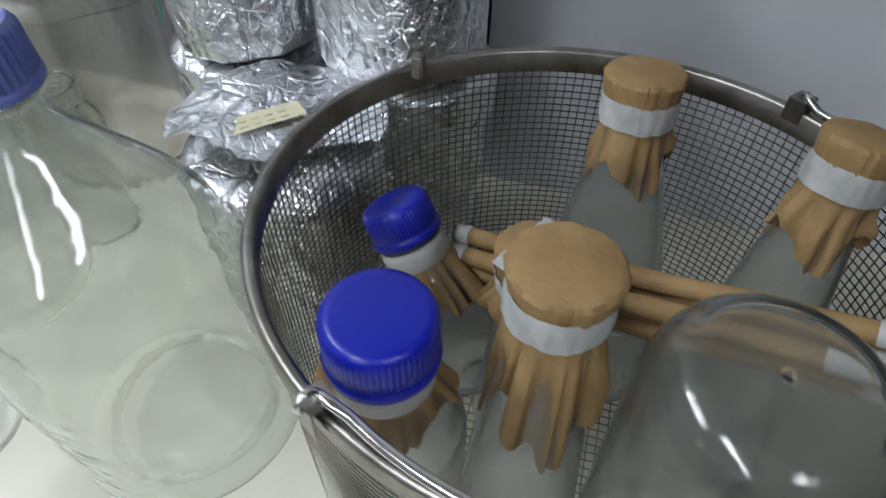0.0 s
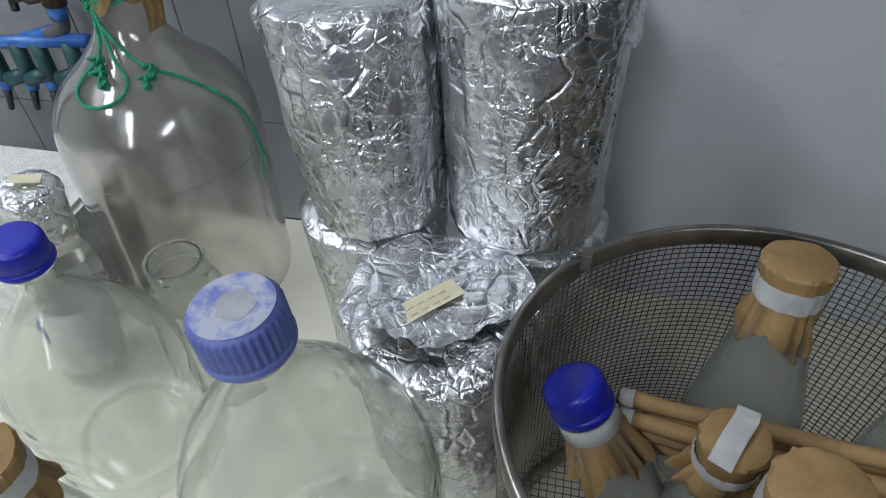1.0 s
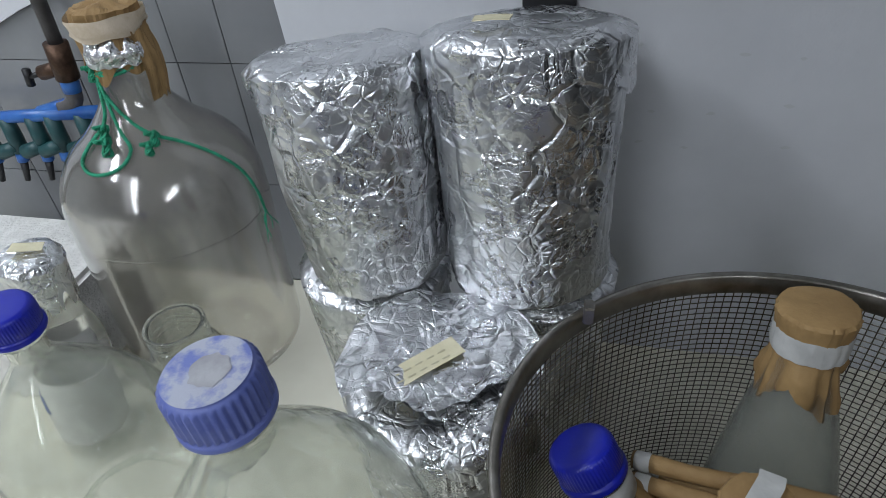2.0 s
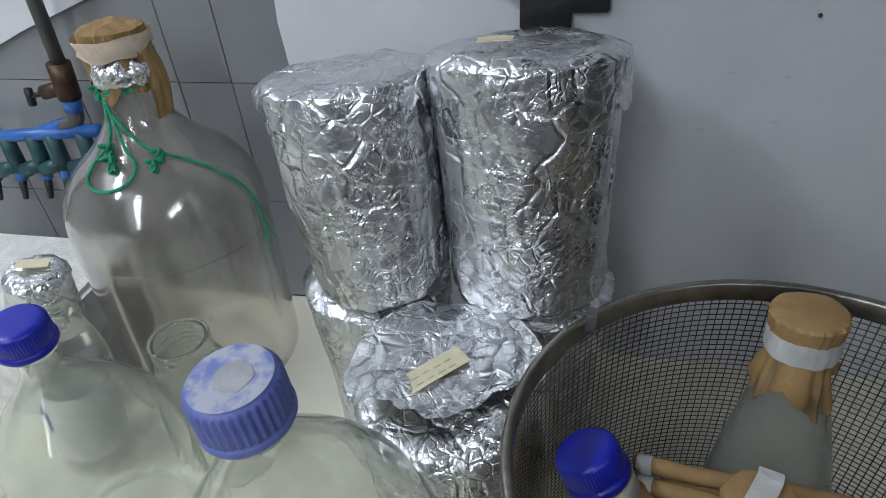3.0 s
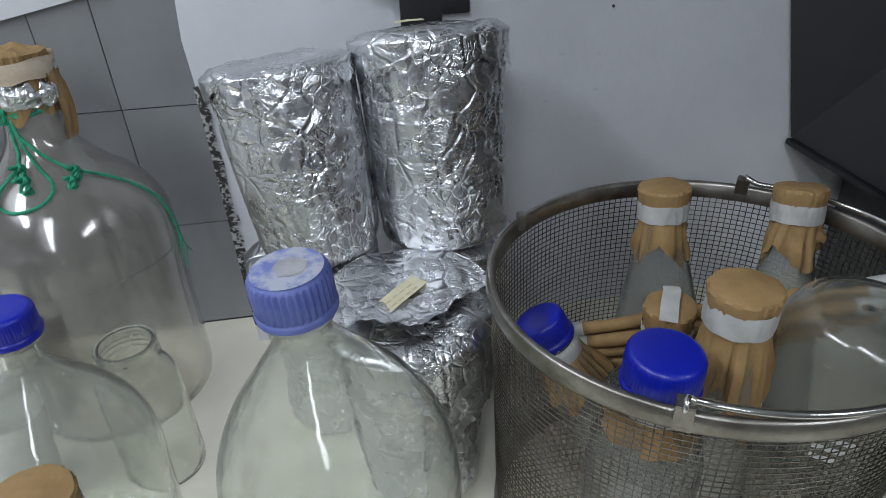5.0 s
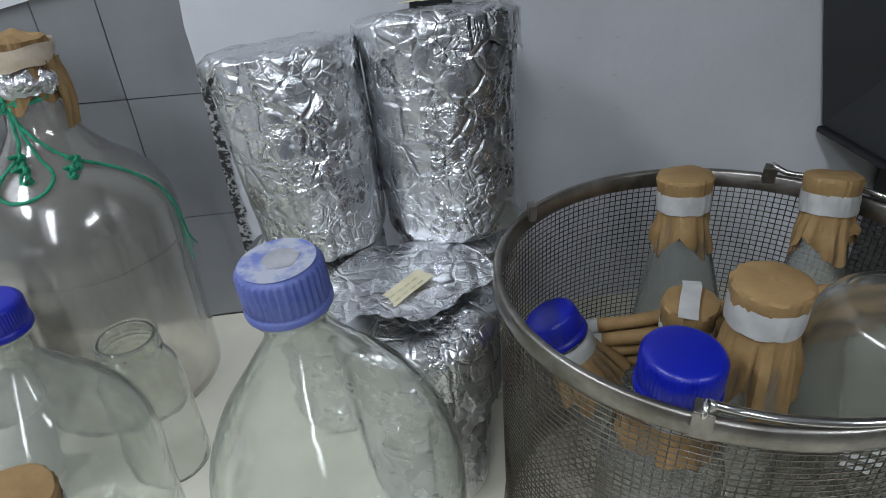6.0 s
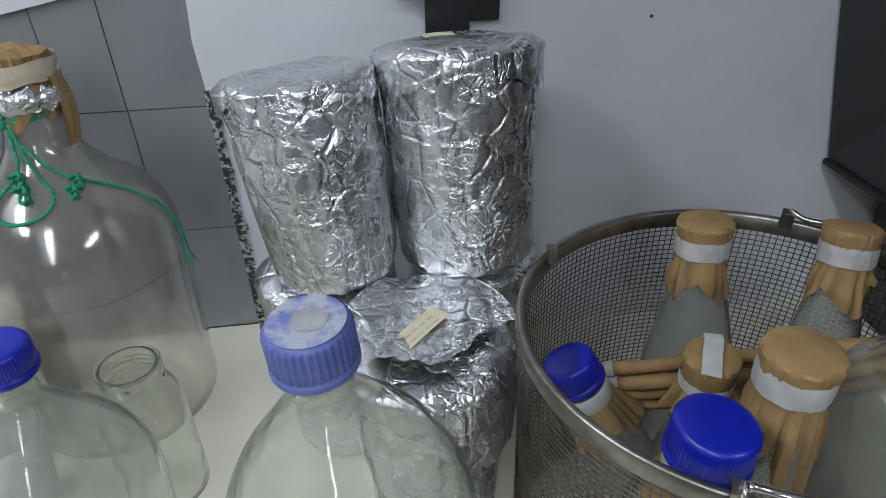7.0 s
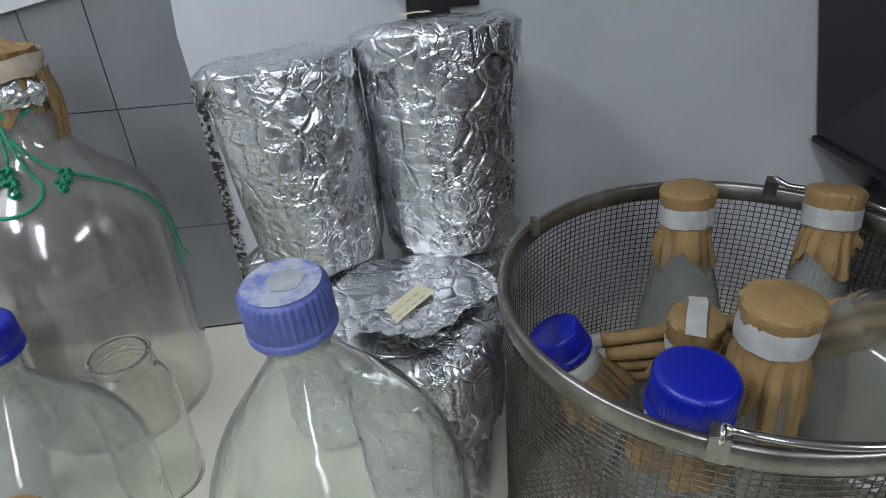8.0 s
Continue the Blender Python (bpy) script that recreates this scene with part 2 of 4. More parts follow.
def spline(keys, steps=8):
    out = []
    n = len(keys)
    for i in range(n - 1):
        p0, p1, p2, p3 = (Vector(keys[max(min(i + k, n - 1), 0)]) for k in (-1, 0, 1, 2))
        for s in range(steps):
            t = s / steps
            out.append(0.5 * (2 * p1 + (p2 - p0) * t + (2 * p0 - 5 * p1 + 4 * p2 - p3) * t * t + (3 * p1 - p0 - 3 * p2 + p3) * t ** 3))
    out.append(Vector(keys[-1]))
    return out


def lean(base, top):
    """Pose at base with z towards top."""
    base, top = Vector(base), Vector(top)
    q = Vector((0, 0, 1)).rotation_difference(top - base).to_matrix().to_4x4()
    return Matrix.Translation(base) @ q


# ---- the setting ----


def slab(name, x0, y0, z0, x1, y1, z1, mat, bevel=0.0):
    return tagged(part(name, box(bmesh.new(), x0, y0, z0, x1, y1, z1, bevel), mat, smooth=False), kind="structure")


WALL_Y, TILE_Y = 0.83, 0.885
tagged(slab("floor", -2.5, -6.5, -0.95, 2.5, 1.1, -0.90, M_FLOOR), "dark grey room floor below the bench", "floor")
tagged(slab("ceiling", -2.5, -6.5, 1.75, 2.5, 1.1, 1.80, M_ROOM), "pale painted ceiling over the bench", "ceiling")
tagged(slab("wall_south", -2.5, -6.6, -0.9, 2.5, -6.5, 1.75, M_ROOM), "pale painted room wall", "wall")
tagged(slab("wall_west", -2.6, -6.5, -0.9, -2.5, 1.1, 1.75, M_ROOM), "pale painted room wall", "wall")
tagged(slab("wall_east", 2.5, -6.5, -0.9, 2.6, 1.1, 1.75, M_ROOM), "pale painted room wall", "wall")
tagged(slab("wall_tiled", -2.5, TILE_Y + 0.006, -0.9, -0.2, 1.02, 1.75, M_GROUT), "grey glazed tile wall with dark joints", "wall")
tagged(slab("bench_top", -1.6, -0.02, -0.04, 1.4, TILE_Y + 0.004, 0.0, M_BENCH, 0.003), "cream laminate laboratory bench top", "worktop")

# white plaster wall with a broken, leaning left edge
bm = bmesh.new()
prof = []
for i in range(41):
    z = i / 40 * 1.75
    x = -0.252 - 0.012 * min(z, 0.5) + 0.004 * noise.noise((0, 3.1, z * 22)) + 0.003 * noise.noise((7, 1, z * 70))
    prof.append((x, z))
fr = [bm.verts.new((x, WALL_Y, z)) for x, z in prof]
bk = [bm.verts.new((x - 0.004, TILE_Y + 0.004, z)) for x, z in prof]
rf = [bm.verts.new((2.5, WALL_Y, z)) for x, z in prof]
for i in range(40):
    bm.faces.new((fr[i], rf[i], rf[i + 1], fr[i + 1]))
    bm.faces.new((bk[i], fr[i], fr[i + 1], bk[i + 1]))
bmesh.ops.recalc_face_normals(bm, faces=bm.faces)
wall = tagged(part("wall_north", bm, M_WALL, smooth=False), "white painted plaster wall with a chipped edge", "wall", kind="structure")
bm = bmesh.new()
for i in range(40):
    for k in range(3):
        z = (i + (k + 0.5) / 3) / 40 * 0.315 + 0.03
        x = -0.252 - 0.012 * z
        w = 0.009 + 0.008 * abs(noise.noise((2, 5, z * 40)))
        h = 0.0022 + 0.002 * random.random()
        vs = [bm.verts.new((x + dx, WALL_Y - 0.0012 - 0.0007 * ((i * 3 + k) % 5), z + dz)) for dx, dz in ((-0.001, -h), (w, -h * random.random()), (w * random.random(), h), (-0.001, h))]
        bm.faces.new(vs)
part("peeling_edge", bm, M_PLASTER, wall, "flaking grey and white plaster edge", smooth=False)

bm = bmesh.new()
pq = [(-1.30, 0.10), (-0.90, 0.24), (-0.59, 0.368), (-0.47, 0.410), (-0.36, 0.432), (-0.26, 0.455), (-0.26, 1.7), (-1.30, 1.7)]
lo = [bm.verts.new((x, TILE_Y - 0.001, z)) for x, z in pq]
hi = [bm.verts.new((x, TILE_Y - 0.006, z)) for x, z in pq]
bm.faces.new(hi)
for i in range(len(pq)):
    bm.faces.new((lo[i], lo[(i + 1) % len(pq)], hi[(i + 1) % len(pq)], hi[i]))
part("plaster_patch", bm, M_WALL, bpy.data.objects["wall_tiled"], "white plaster above the tiles", smooth=False)

for k in range(9):
    sx, sz = 0.06 + 0.035 * random.random() + 0.05 * (k % 3), 0.36 - 0.02 * random.random() - 0.045 * (k // 3)
    bm = bmesh.new()
    ring = [bm.verts.new((sx + (0.0015 + 0.004 * random.random()) * math.cos(q), WALL_Y - 0.0006, sz + (0.0008 + 0.0015 * random.random()) * math.sin(q))) for q in [0.7 * j for j in range(9)]]
    bm.faces.new(ring)
    part("paint_chip", bm, M_ROOM, wall, "small pale chip in the paint", smooth=False)

# black fixing plate and grey box on the wall behind the canisters
plate = thing("wall_bracket", pose(0, WALL_Y, 0), "black metal bracket with a grey box on the white wall", "bracket")
bm = box(bmesh.new(), -0.035, -0.010, 0.30, 0.008, -0.0005, 0.62, 0.001)
part("upright", bm, M_BLACK, plate, smooth=False)
bm = box(bmesh.new(), 0.008, -0.008, 0.403, 0.038, -0.0005, 0.45, 0.001)
part("side_lug", bm, M_BLACK, plate, smooth=False)
bm = box(bmesh.new(), -0.012, -0.007, 0.06, 0.028, -0.0005, 0.30, 0.001)
part("lower_plate", bm, M_BLACK, plate, smooth=False)
bm = box(bmesh.new(), -0.066, -0.028, 0.428, 0.020, -0.011, 0.50, 0.004)
part("box", bm, M_GREYBOX, plate, "pale grey plastic box", smooth=False)

# dark panel hanging on the side at the right
bm = bmesh.new()
quad = [(0.453, 0.825, 0.224), (0.448, 0.10, 0.224), (0.448, 0.10, 1.0), (0.270, 0.825, 0.9)]
dp = [bm.verts.new(q) for q in quad] + [bm.verts.new((q[0] + 0.4, q[1], q[2])) for q in quad]
for f in ((0, 1, 2, 3), (4, 7, 6, 5), (0, 4, 5, 1), (3, 2, 6, 7), (1, 5, 6, 2), (0, 3, 7, 4)):
    bm.faces.new([dp[i] for i in f])
cabinet = thing("side_cabinet", pose(0, 0, 0), "dark grey metal cabinet hanging beside the bench", "cabinet")
part("body", bm, M_DARK, cabinet, smooth=False)
part("lower_lip", box(bmesh.new(), 0.446, 0.10, 0.216, 0.462, 0.824, 0.2232, 0.001), M_BLACK, cabinet, "thin black lower edge strip", smooth=False)

# Added dark box; its colour gives the shade under the cabinet.
bm = box(bmesh.new(), 0.54, 0.10, 0.0, 0.95, 0.82, 0.215, 0.006)
tagged(part("appliance", bm, M_DARK, smooth=False), "added dark grey box filling the dark recess under the cabinet", "appliance")
nail = lathe([(0.0002, -0.003), (0.0013, -0.002), (0.0017, -0.001), (0.0016, 0.001)], 12)
bmesh.ops.transform(nail, matrix=pose(0.199, WALL_Y, 0.398, -90), verts=nail.verts)
tagged(part("nail", nail, M_BLACK), "small black nail head in the white wall", "nail")

# ceiling battens
# Last fitting is unseen, added so the wall darkens towards the cabinet.
for x, y, half, watts in ((-0.52, -1.00, 0.62, LAMP_WATTS * 1.2), (-0.52, -2.45, 0.62, LAMP_WATTS * 1.2), (-0.52, -3.90, 0.62, LAMP_WATTS * 1.2), (-1.25, 0.10, 0.55, LAMP_WATTS * 2.0), (1.15, -0.90, 0.55, LAMP_WATTS * 1.5)):
    lamp = thing("ceiling_lamp", pose(x, y, 1.70), "white ceiling fitting with a glowing diffuser panel", "lamp", "ceiling lamps")
    part("tray", box(bmesh.new(), -0.14, -half, 0.0, 0.14, half, 0.05, 0.005), M_ROOM, lamp, smooth=False)
    part("diffuser", box(bmesh.new(), -0.12, 0.02 - half, -0.03, 0.12, half - 0.02, -0.004, 0.004), M_GLOW, lamp, "glowing white diffuser panel", smooth=False)
    li = bpy.data.lights.new("tube_light", "AREA")
    li.shape, li.size, li.size_y, li.energy, li.color = "RECTANGLE", 0.22, half * 2, watts, LAMP_COLOUR
    lo = new("tube_light", li)
    lo.matrix_basis = pose(x, y, 1.655)

# ---- crumpled foil canisters ----


def crumple(p, seed, coarse=20.0, amp=0.0035):
    """Broad flats between sharp creases, at three scales."""
    q = Vector(p) + Vector((seed * 3.7, seed * 1.3, seed * 2.1))
    q = q + 0.012 * noise.noise_vector(q * 22)
    d, _ = noise.voronoi(q * coarse)
    e, _ = noise.voronoi(q * coarse * 2.7)
    fine = abs(noise.noise(q * 95))
    broad = noise.noise(q * 13)
    return amp * (1.2 * broad + 0.7 * min(d[1] - d[0], 0.5) + 0.25 * min(e[1] - e[0], 0.4) - 0.15 * fine - 0.3)


def foil_shell(r0, r1, h, seed, seg=150, rows=84, round_low=0.012, top=True):
    bm = bmesh.new()
    rings = []
    prof = [(r0 - round_low + round_low * math.sin(a), round_low - round_low * math.cos(a)) for a in (0.0, 0.5, 1.0, math.pi / 2)]
    for i in range(1, rows + 1):
        t = i / rows
        prof.append((r0 + (r1 - r0) * t, round_low + (h - round_low * 1.6) * t))
    prof += [(r1 - 0.003, h - 0.003), (r1 - 0.008, h)]
    if top:
        prof += [((r1 - 0.008) * (1 - k / 9), h + 0.002 * math.sin(k)) for k in range(1, 9)]
    for r, z in prof:
        ring = []
        for k in range(seg):
            a = 2 * math.pi * (k + 0.35 * math.sin(z * 900 + k)) / seg
            n = Vector((math.cos(a), math.sin(a), 0))
            p = n * r + Vector((0, 0, z))
            c = crumple((p.x, p.y, p.z * 0.6), seed, 20.0, 0.0038)
            crease = 0.0045 * abs(noise.noise((a * 2.2 + seed, z * 4, seed))) - 0.0016 * max(0.0, 1 - abs(noise.noise((a * 4.5, z * 5 + seed, 2.0))) * 14)
            p = p + n * (c + crease) if z < h - 0.004 else p + Vector((0, 0, c * 1.1))
            ring.append(bm.verts.new(p))
        rings.append(ring)
    for a, c in zip(rings, rings[1:]):
        for k in range(seg):
            bm.faces.new((a[k], a[(k + 1) % seg], c[(k + 1) % seg], c[k]))
    bm.faces.new(rings[0][::-1])
    bm.faces.new(rings[-1])
    bmesh.ops.triangulate(bm, faces=[f for f in bm.faces if len(f.verts) == 4])
    return bm


def foil_lid(r, h, drop, seed, seg=140, rows=22, flap=0.0, flap_at=0.0, flap_width=0.5):
    """A sheet folded over the top: its lower border is ragged and one flap hangs lower."""
    bm = bmesh.new()
    rings = []
    flat = 14
    for i in range(rows + flat):
        ring = []
        for k in range(seg):
            a = 2 * math.pi * k / seg
            n = Vector((math.cos(a), math.sin(a), 0))
            if i < flat:
                t = i / flat
                p = n * (r * (0.02 + 0.97 * t) * (1 + 0.04 * t * noise.noise((a * 1.5, seed, 7)))) + Vector((0, 0, h + 0.004 - 0.006 * t ** 5))
                p.z += crumple(p, seed, 22.0, 0.007)
            else:
                t = (i - flat + 1) / rows
                da = (a - flap_at + math.pi) % (2 * math.pi) - math.pi
                deep = drop * (0.8 + 0.6 * noise.noise((a * 2.2, seed, 1.0)) + 0.3 * noise.noise((a * 9, seed, 2.0)))
                deep += flap * max(0.0, 1 - abs(da) / flap_width)
                z = h - 0.003 - deep * t
                p = n * (r + 0.0025) + Vector((0, 0, z))
                p += n * crumple(p, seed, 26.0, 0.0042)
                p += n * (0.006 * t * t * max(0.0, noise.noise((a * 3, seed, 5))) + (0.010 * t if flap > 0.04 else 0.0) * max(0.0, 1 - abs(da) / flap_width))
            ring.append(bm.verts.new(p))
        rings.append(ring)
    for a, c in zip(rings, rings[1:]):
        for k in range(seg):
            bm.faces.new((a[k], a[(k + 1) % seg], c[(k + 1) % seg], c[k]))
    bm.faces.new(rings[0][::-1])
    bmesh.ops.triangulate(bm, faces=[f for f in bm.faces if len(f.verts) == 4])
    return bm


def foil_canister(base, top, r0, r1, seed, drop, flap=0.0, flap_at=0.0, flap_width=0.5, label="canister wrapped in crumpled aluminium foil"):
    m = lean(base, top)
    h = (Vector(top) - Vector(base)).length
    can = thing("foil_canister", m, label, "canister", "foil canisters")
    part("wrapping", foil_shell(r0, r1, h, seed), M_FOIL, can, smooth=True)
    part("lid_wrapping", foil_lid(r1, h, drop, seed + 11, flap=flap, flap_at=flap_at, flap_width=flap_width), M_FOIL, can, "folded foil lid with a ragged edge", smooth=True)
    return can, h


def tape_strip(parent, points, width, mat, name, label, along=None):
    """A thin strip laid along points (local), its width across them."""
    bm = bmesh.new()
    rows = []
    for i, p in enumerate(points):
        p = Vector(p)
        d = (Vector(points[min(i + 1, len(points) - 1)]) - Vector(points[max(i - 1, 0)])).normalized()
        s = d.cross(along or Vector((0, 0, 1))).normalized() * width / 2
        u = (along or Vector((0, 0, 1))) * 0.0006
        rows.append([bm.verts.new(p + s + u), bm.verts.new(p - s + u), bm.verts.new(p - s), bm.verts.new(p + s)])
    for a, c in zip(rows, rows[1:]):
        for k in range(4):
            bm.faces.new((a[k], a[(k + 1) % 4], c[(k + 1) % 4], c[k]))
    bm.faces.new(rows[0])
    bm.faces.new(rows[-1][::-1])
    return part(name, bm, mat, parent, label, smooth=False)


low_front, hf = foil_canister((-0.062, 0.583, 0), (-0.064, 0.583, 0.207), 0.058, 0.068, 1, 0.03, 0.05, -1.0, 1.2, "lower foil-wrapped canister with a folded lid and tape label")
hf += 0.010
bm = bmesh.new()
rows = []
for i in range(40):
    row = []
    for k in range(60):
        u, v = k / 59, i / 39
        x = -0.070 + 0.142 * u
        front = -0.060 + 0.052 * u + 0.010 * math.sin(u * 9) + 0.006 * noise.noise((u * 14, 3, 1))
        y = front + (0.066 - front) * v
        rr = math.hypot(x, y)
        if rr > 0.073:
            x, y = x * 0.073 / rr, y * 0.073 / rr
        p = Vector((x, y, hf + 0.009 + 0.006 * math.sin(u * 5 + 1) * (1 - v) ** 2 + 0.003 * v))
        p.z += crumple(p, 41, 24.0, 0.0030)
        row.append(bm.verts.new(p))
    rows.append(row)
for a, c in zip(rows, rows[1:]):
    for k in range(59):
        bm.faces.new((a[k], a[k + 1], c[k + 1], c[k]))
bmesh.ops.triangulate(bm, faces=bm.faces)
part("folded_sheet", bm, M_FOIL, low_front, "loose folded foil sheet with a torn front edge", smooth=True)
low_back, _ = foil_canister((-0.150, 0.700, 0), (-0.150, 0.700, 0.212), 0.058, 0.064, 2, 0.03)
low_right, _ = foil_canister((-0.006, 0.712, 0), (-0.006, 0.712, 0.212), 0.056, 0.062, 3, 0.03)
up_left, hl = foil_canister((-0.136, 0.682, 0.219), (-0.155, 0.708, 0.398), 0.057, 0.064, 4, 0.022, 0.036, -1.30, 0.50, "upper foil-wrapped canister standing on others, with a hanging flap")
up_right, hr = foil_canister((-0.013, 0.694, 0.219), (-0.021, 0.724, 0.412), 0.064, 0.071, 5, 0.03, 0.015, -0.4, 0.8, "wide foil-wrapped canister standing on others")

# ---- glass vessels ----


def bottle_outline(r, h, neck_r, cap_h, neck_len=0.0):
    """A laboratory bottle from heel to mouth."""
    mouth, k = h - cap_h, 1.12 * r / 0.0925
    top = mouth - neck_len
    keys = [(r - 0.012, 0.0), (r - 0.003, 0.004), (r, 0.014), (r, 0.35 * (top - 0.145 * k)), (r, 0.75 * (top - 0.145 * k)), (r, top - 0.145 * k), (r * 0.93, top - 0.112 * k),
            (neck_r + (r - neck_r) * 0.68, top - 0.080 * k), (neck_r + (r - neck_r) * 0.30, top - 0.046 * k), (neck_r + (r - neck_r) * 0.04, top - 0.022 * k), (neck_r, top - 0.010 * k), (neck_r, mouth)]
    return smooth_profile(keys, 7)


def screw_cap(parent, z, r, h, mat, ribs=36, rib=0.0007, top_mat=None, dust=False, plain=False):
    """A ribbed screw cap with a rounded top and a tear ring."""
    seg = ribs * 4
    bm = bmesh.new()
    rows = [(r + 0.001, 0, 0), (r + 0.0012, 0.003, 0), (r + 0.0006, 0.0045, 0), (r - 0.0006, 0.005, 0), (r, 0.0062, 1), (r, h * 0.55, 1), (r - 0.0002, h - 0.004, 1), (r - 0.0008, h - 0.0026, 0.3), (r - 0.0018, h - 0.0012, 0), (r - 0.0034, h - 0.0003, 0), (r * 0.78, h, 0), (r * 0.4, h + 0.0002, 0), (0.0008, h + 0.0003, 0)]
    rings = []
    for rr, zz, f in rows:
        ring = []
        for k in range(seg):
            a = 2 * math.pi * k / seg
            q = rr + f * rib * (1.0 if (k % 4) in (0, 1) else -1.0)
            ring.append(bm.verts.new((q * math.cos(a), q * math.sin(a), z + zz)))
        rings.append(ring)
    for a, c in zip(rings, rings[1:]):
        for k in range(seg):
            bm.faces.new((a[k], a[(k + 1) % seg], c[(k + 1) % seg], c[k]))
    bm.faces.new(rings[-1])
    cap = part("screw_cap", bm, mat, parent, smooth=not plain)
    if top_mat:
        bm = lathe([(r - 0.0028, z + h + 0.0004), (r * 0.8, z + h + 0.0006), (r * 0.5, z + h + 0.0007), (0.0008, z + h + 0.0007)], 64)
        part("cap_top", bm, top_mat, cap, "chalky faded cap top")
    if dust:
        bm = bmesh.new()
        ring = []
        mid = bm.verts.new((0.002, 0, z + h + 0.0016))
        for k in range(40):
            a = 2 * math.pi * k / 40
            q = r * (0.42 + 0.12 * noise.noise((math.cos(a) * 2, math.sin(a) * 2, 4)))
            ring.append(bm.verts.new((q * math.cos(a) + 0.002, q * math.sin(a), z + h + 0.0011)))
        for k in range(40):
            bm.faces.new((mid, ring[k], ring[(k + 1) % 40]))
        part("dust_patch", bm, M_DUST, cap, "grey dust in the cap's hollow")
    return cap


def lab_bottle(base, r, h, cap_r, cap_h, shoulder, cap_mat, label, name="glass_bottle", mat=None, top_mat=None, dust=False, turn=0, top=None, thick=0.0035, group="large glass bottles", neck_len=0.0):
    bot = thing(name, lean(base, top) if top else pose(*base, 0, 0, turn), label, "bottle", group)
    neck_r = cap_r - 0.006
    outline = bottle_outline(r, h, neck_r, cap_h, neck_len)
    vessel("glass_body", lathe(double_wall(outline, thick), 96, (True, True)), mat or M_MILKY, bot, "clear empty glass")
    bm = lathe([(neck_r + 0.0008, h - cap_h - 0.008)] + [(neck_r + 0.0035, h - cap_h - 0.006), (neck_r + 0.0045, h - cap_h - 0.004), (neck_r + 0.0035, h - cap_h - 0.002), (neck_r + 0.0008, h - cap_h)], 64)
    vessel("neck_ring", bm, mat or M_GLASS, bot)
    if r > 0.06:
        heel = [((r * 0.72) * math.cos(k * math.pi / 32), (r * 0.72) * math.sin(k * math.pi / 32), 0.0115) for k in range(64)]
        vessel("heel_ring", tube(heel, 0.0035, 8, closed=True), mat or M_GLASS, bot, "thick glass heel")
    bm = lathe([(neck_r + 0.0015, h - cap_h + 0.001), (neck_r + 0.003, h - cap_h - 0.001), (neck_r + 0.003, h - cap_h + 0.004)], 64)
    part("pouring_ring", bm, M_TAPE, bot, "white plastic ring under the cap")
    screw_cap(bot, h - cap_h, cap_r, cap_h, cap_mat, 36 if dust else 60, 0.0007 if dust else 0.0002, top_mat=top_mat, dust=dust)
    return bot


lab_bottle((-0.124, 0.470, 0), 0.0885, 0.339, 0.0250, 0.030, 0.175, M_FADED, "large clear glass bottle with a faded blue ribbed cap", top=(-0.143, 0.463, 0.339), top_mat=M_CHALK, dust=True)
lab_bottle((-0.366, 0.540, 0), 0.073, 0.294, 0.0195, 0.023, 0.160, M_BLUE, "clear glass bottle with a bright blue cap", top=(-0.345, 0.526, 0.294), neck_len=0.010)

# carboy with paper hood, foil collar and green cord
CX, CY, CR = -0.405, 0.774, 0.101
carboy = thing("carboy", lean((CX, CY, 0), (CX + 0.004, CY + 0.012, 0.4)), "large dusty glass carboy with paper hood and green cord", "carboy")
keys = [(CR - 0.016, 0), (CR - 0.004, 0.005), (CR, 0.018), (CR, 0.06), (CR, 0.14), (CR, 0.210), (CR * 0.95, 0.243), (CR * 0.78, 0.271), (CR * 0.53, 0.293), (0.033, 0.318), (0.0265, 0.340), (0.0245, 0.364), (0.0265, 0.374), (0.0265, 0.387)]
vessel("glass_body", lathe(double_wall(smooth_profile(keys, 7), 0.004), 96, (True, True)), M_CARBOY, carboy, "grey dusty glass")


def rough_hood(r_low, r_top, z0, z1, seed, ragged=0.012):
    bm = bmesh.new()
    rings = []
    seg, rows = 72, 18
    for i in range(rows + 6):
        ring = []
        for k in range(seg):
            a = 2 * math.pi * k / seg
            wob = noise.noise((math.cos(a) * 2 + seed, math.sin(a) * 2, i * 0.11))
            pleat = noise.noise((a * 6, seed, i * 0.08))
            if i <= rows:
                t = i / rows
                r = r_low + (r_top - r_low) * t + 0.004 * wob + 0.003 * pleat
                z = z0 + (z1 - z0) * t - (1 - t) * ragged * (0.5 + noise.noise((a * 1.6, seed, 8)))
            else:
                t = (i - rows) / 6
                r = (r_top + 0.003 * wob + 0.003 * pleat * (1 - t)) * (1 - t) + 0.001 * t
                z = z1 + 0.007 * t + 0.009 * noise.noise((r * math.cos(a) * 70, r * math.sin(a) * 70, seed)) * (0.4 + t * (1 - t))
            ring.append(bm.verts.new((r * math.cos(a), r * math.sin(a), z)))
        rings.append(ring)
    for a, c in zip(rings, rings[1:]):
        for k in range(seg):
            bm.faces.new((a[k], a[(k + 1) % seg], c[(k + 1) % seg], c[k]))
    bm.faces.new(rings[-1])
    return bm


part("residue_line", tube([((CR - 0.0055) * math.cos(a), (CR - 0.0055) * math.sin(a), 0.192 + 0.0008 * math.sin(a * 7)) for a in [-2.9 + 0.06 * q for q in range(64)]], 0.0005, 5), M_IRON, carboy, "thin dark residue line inside the glass")
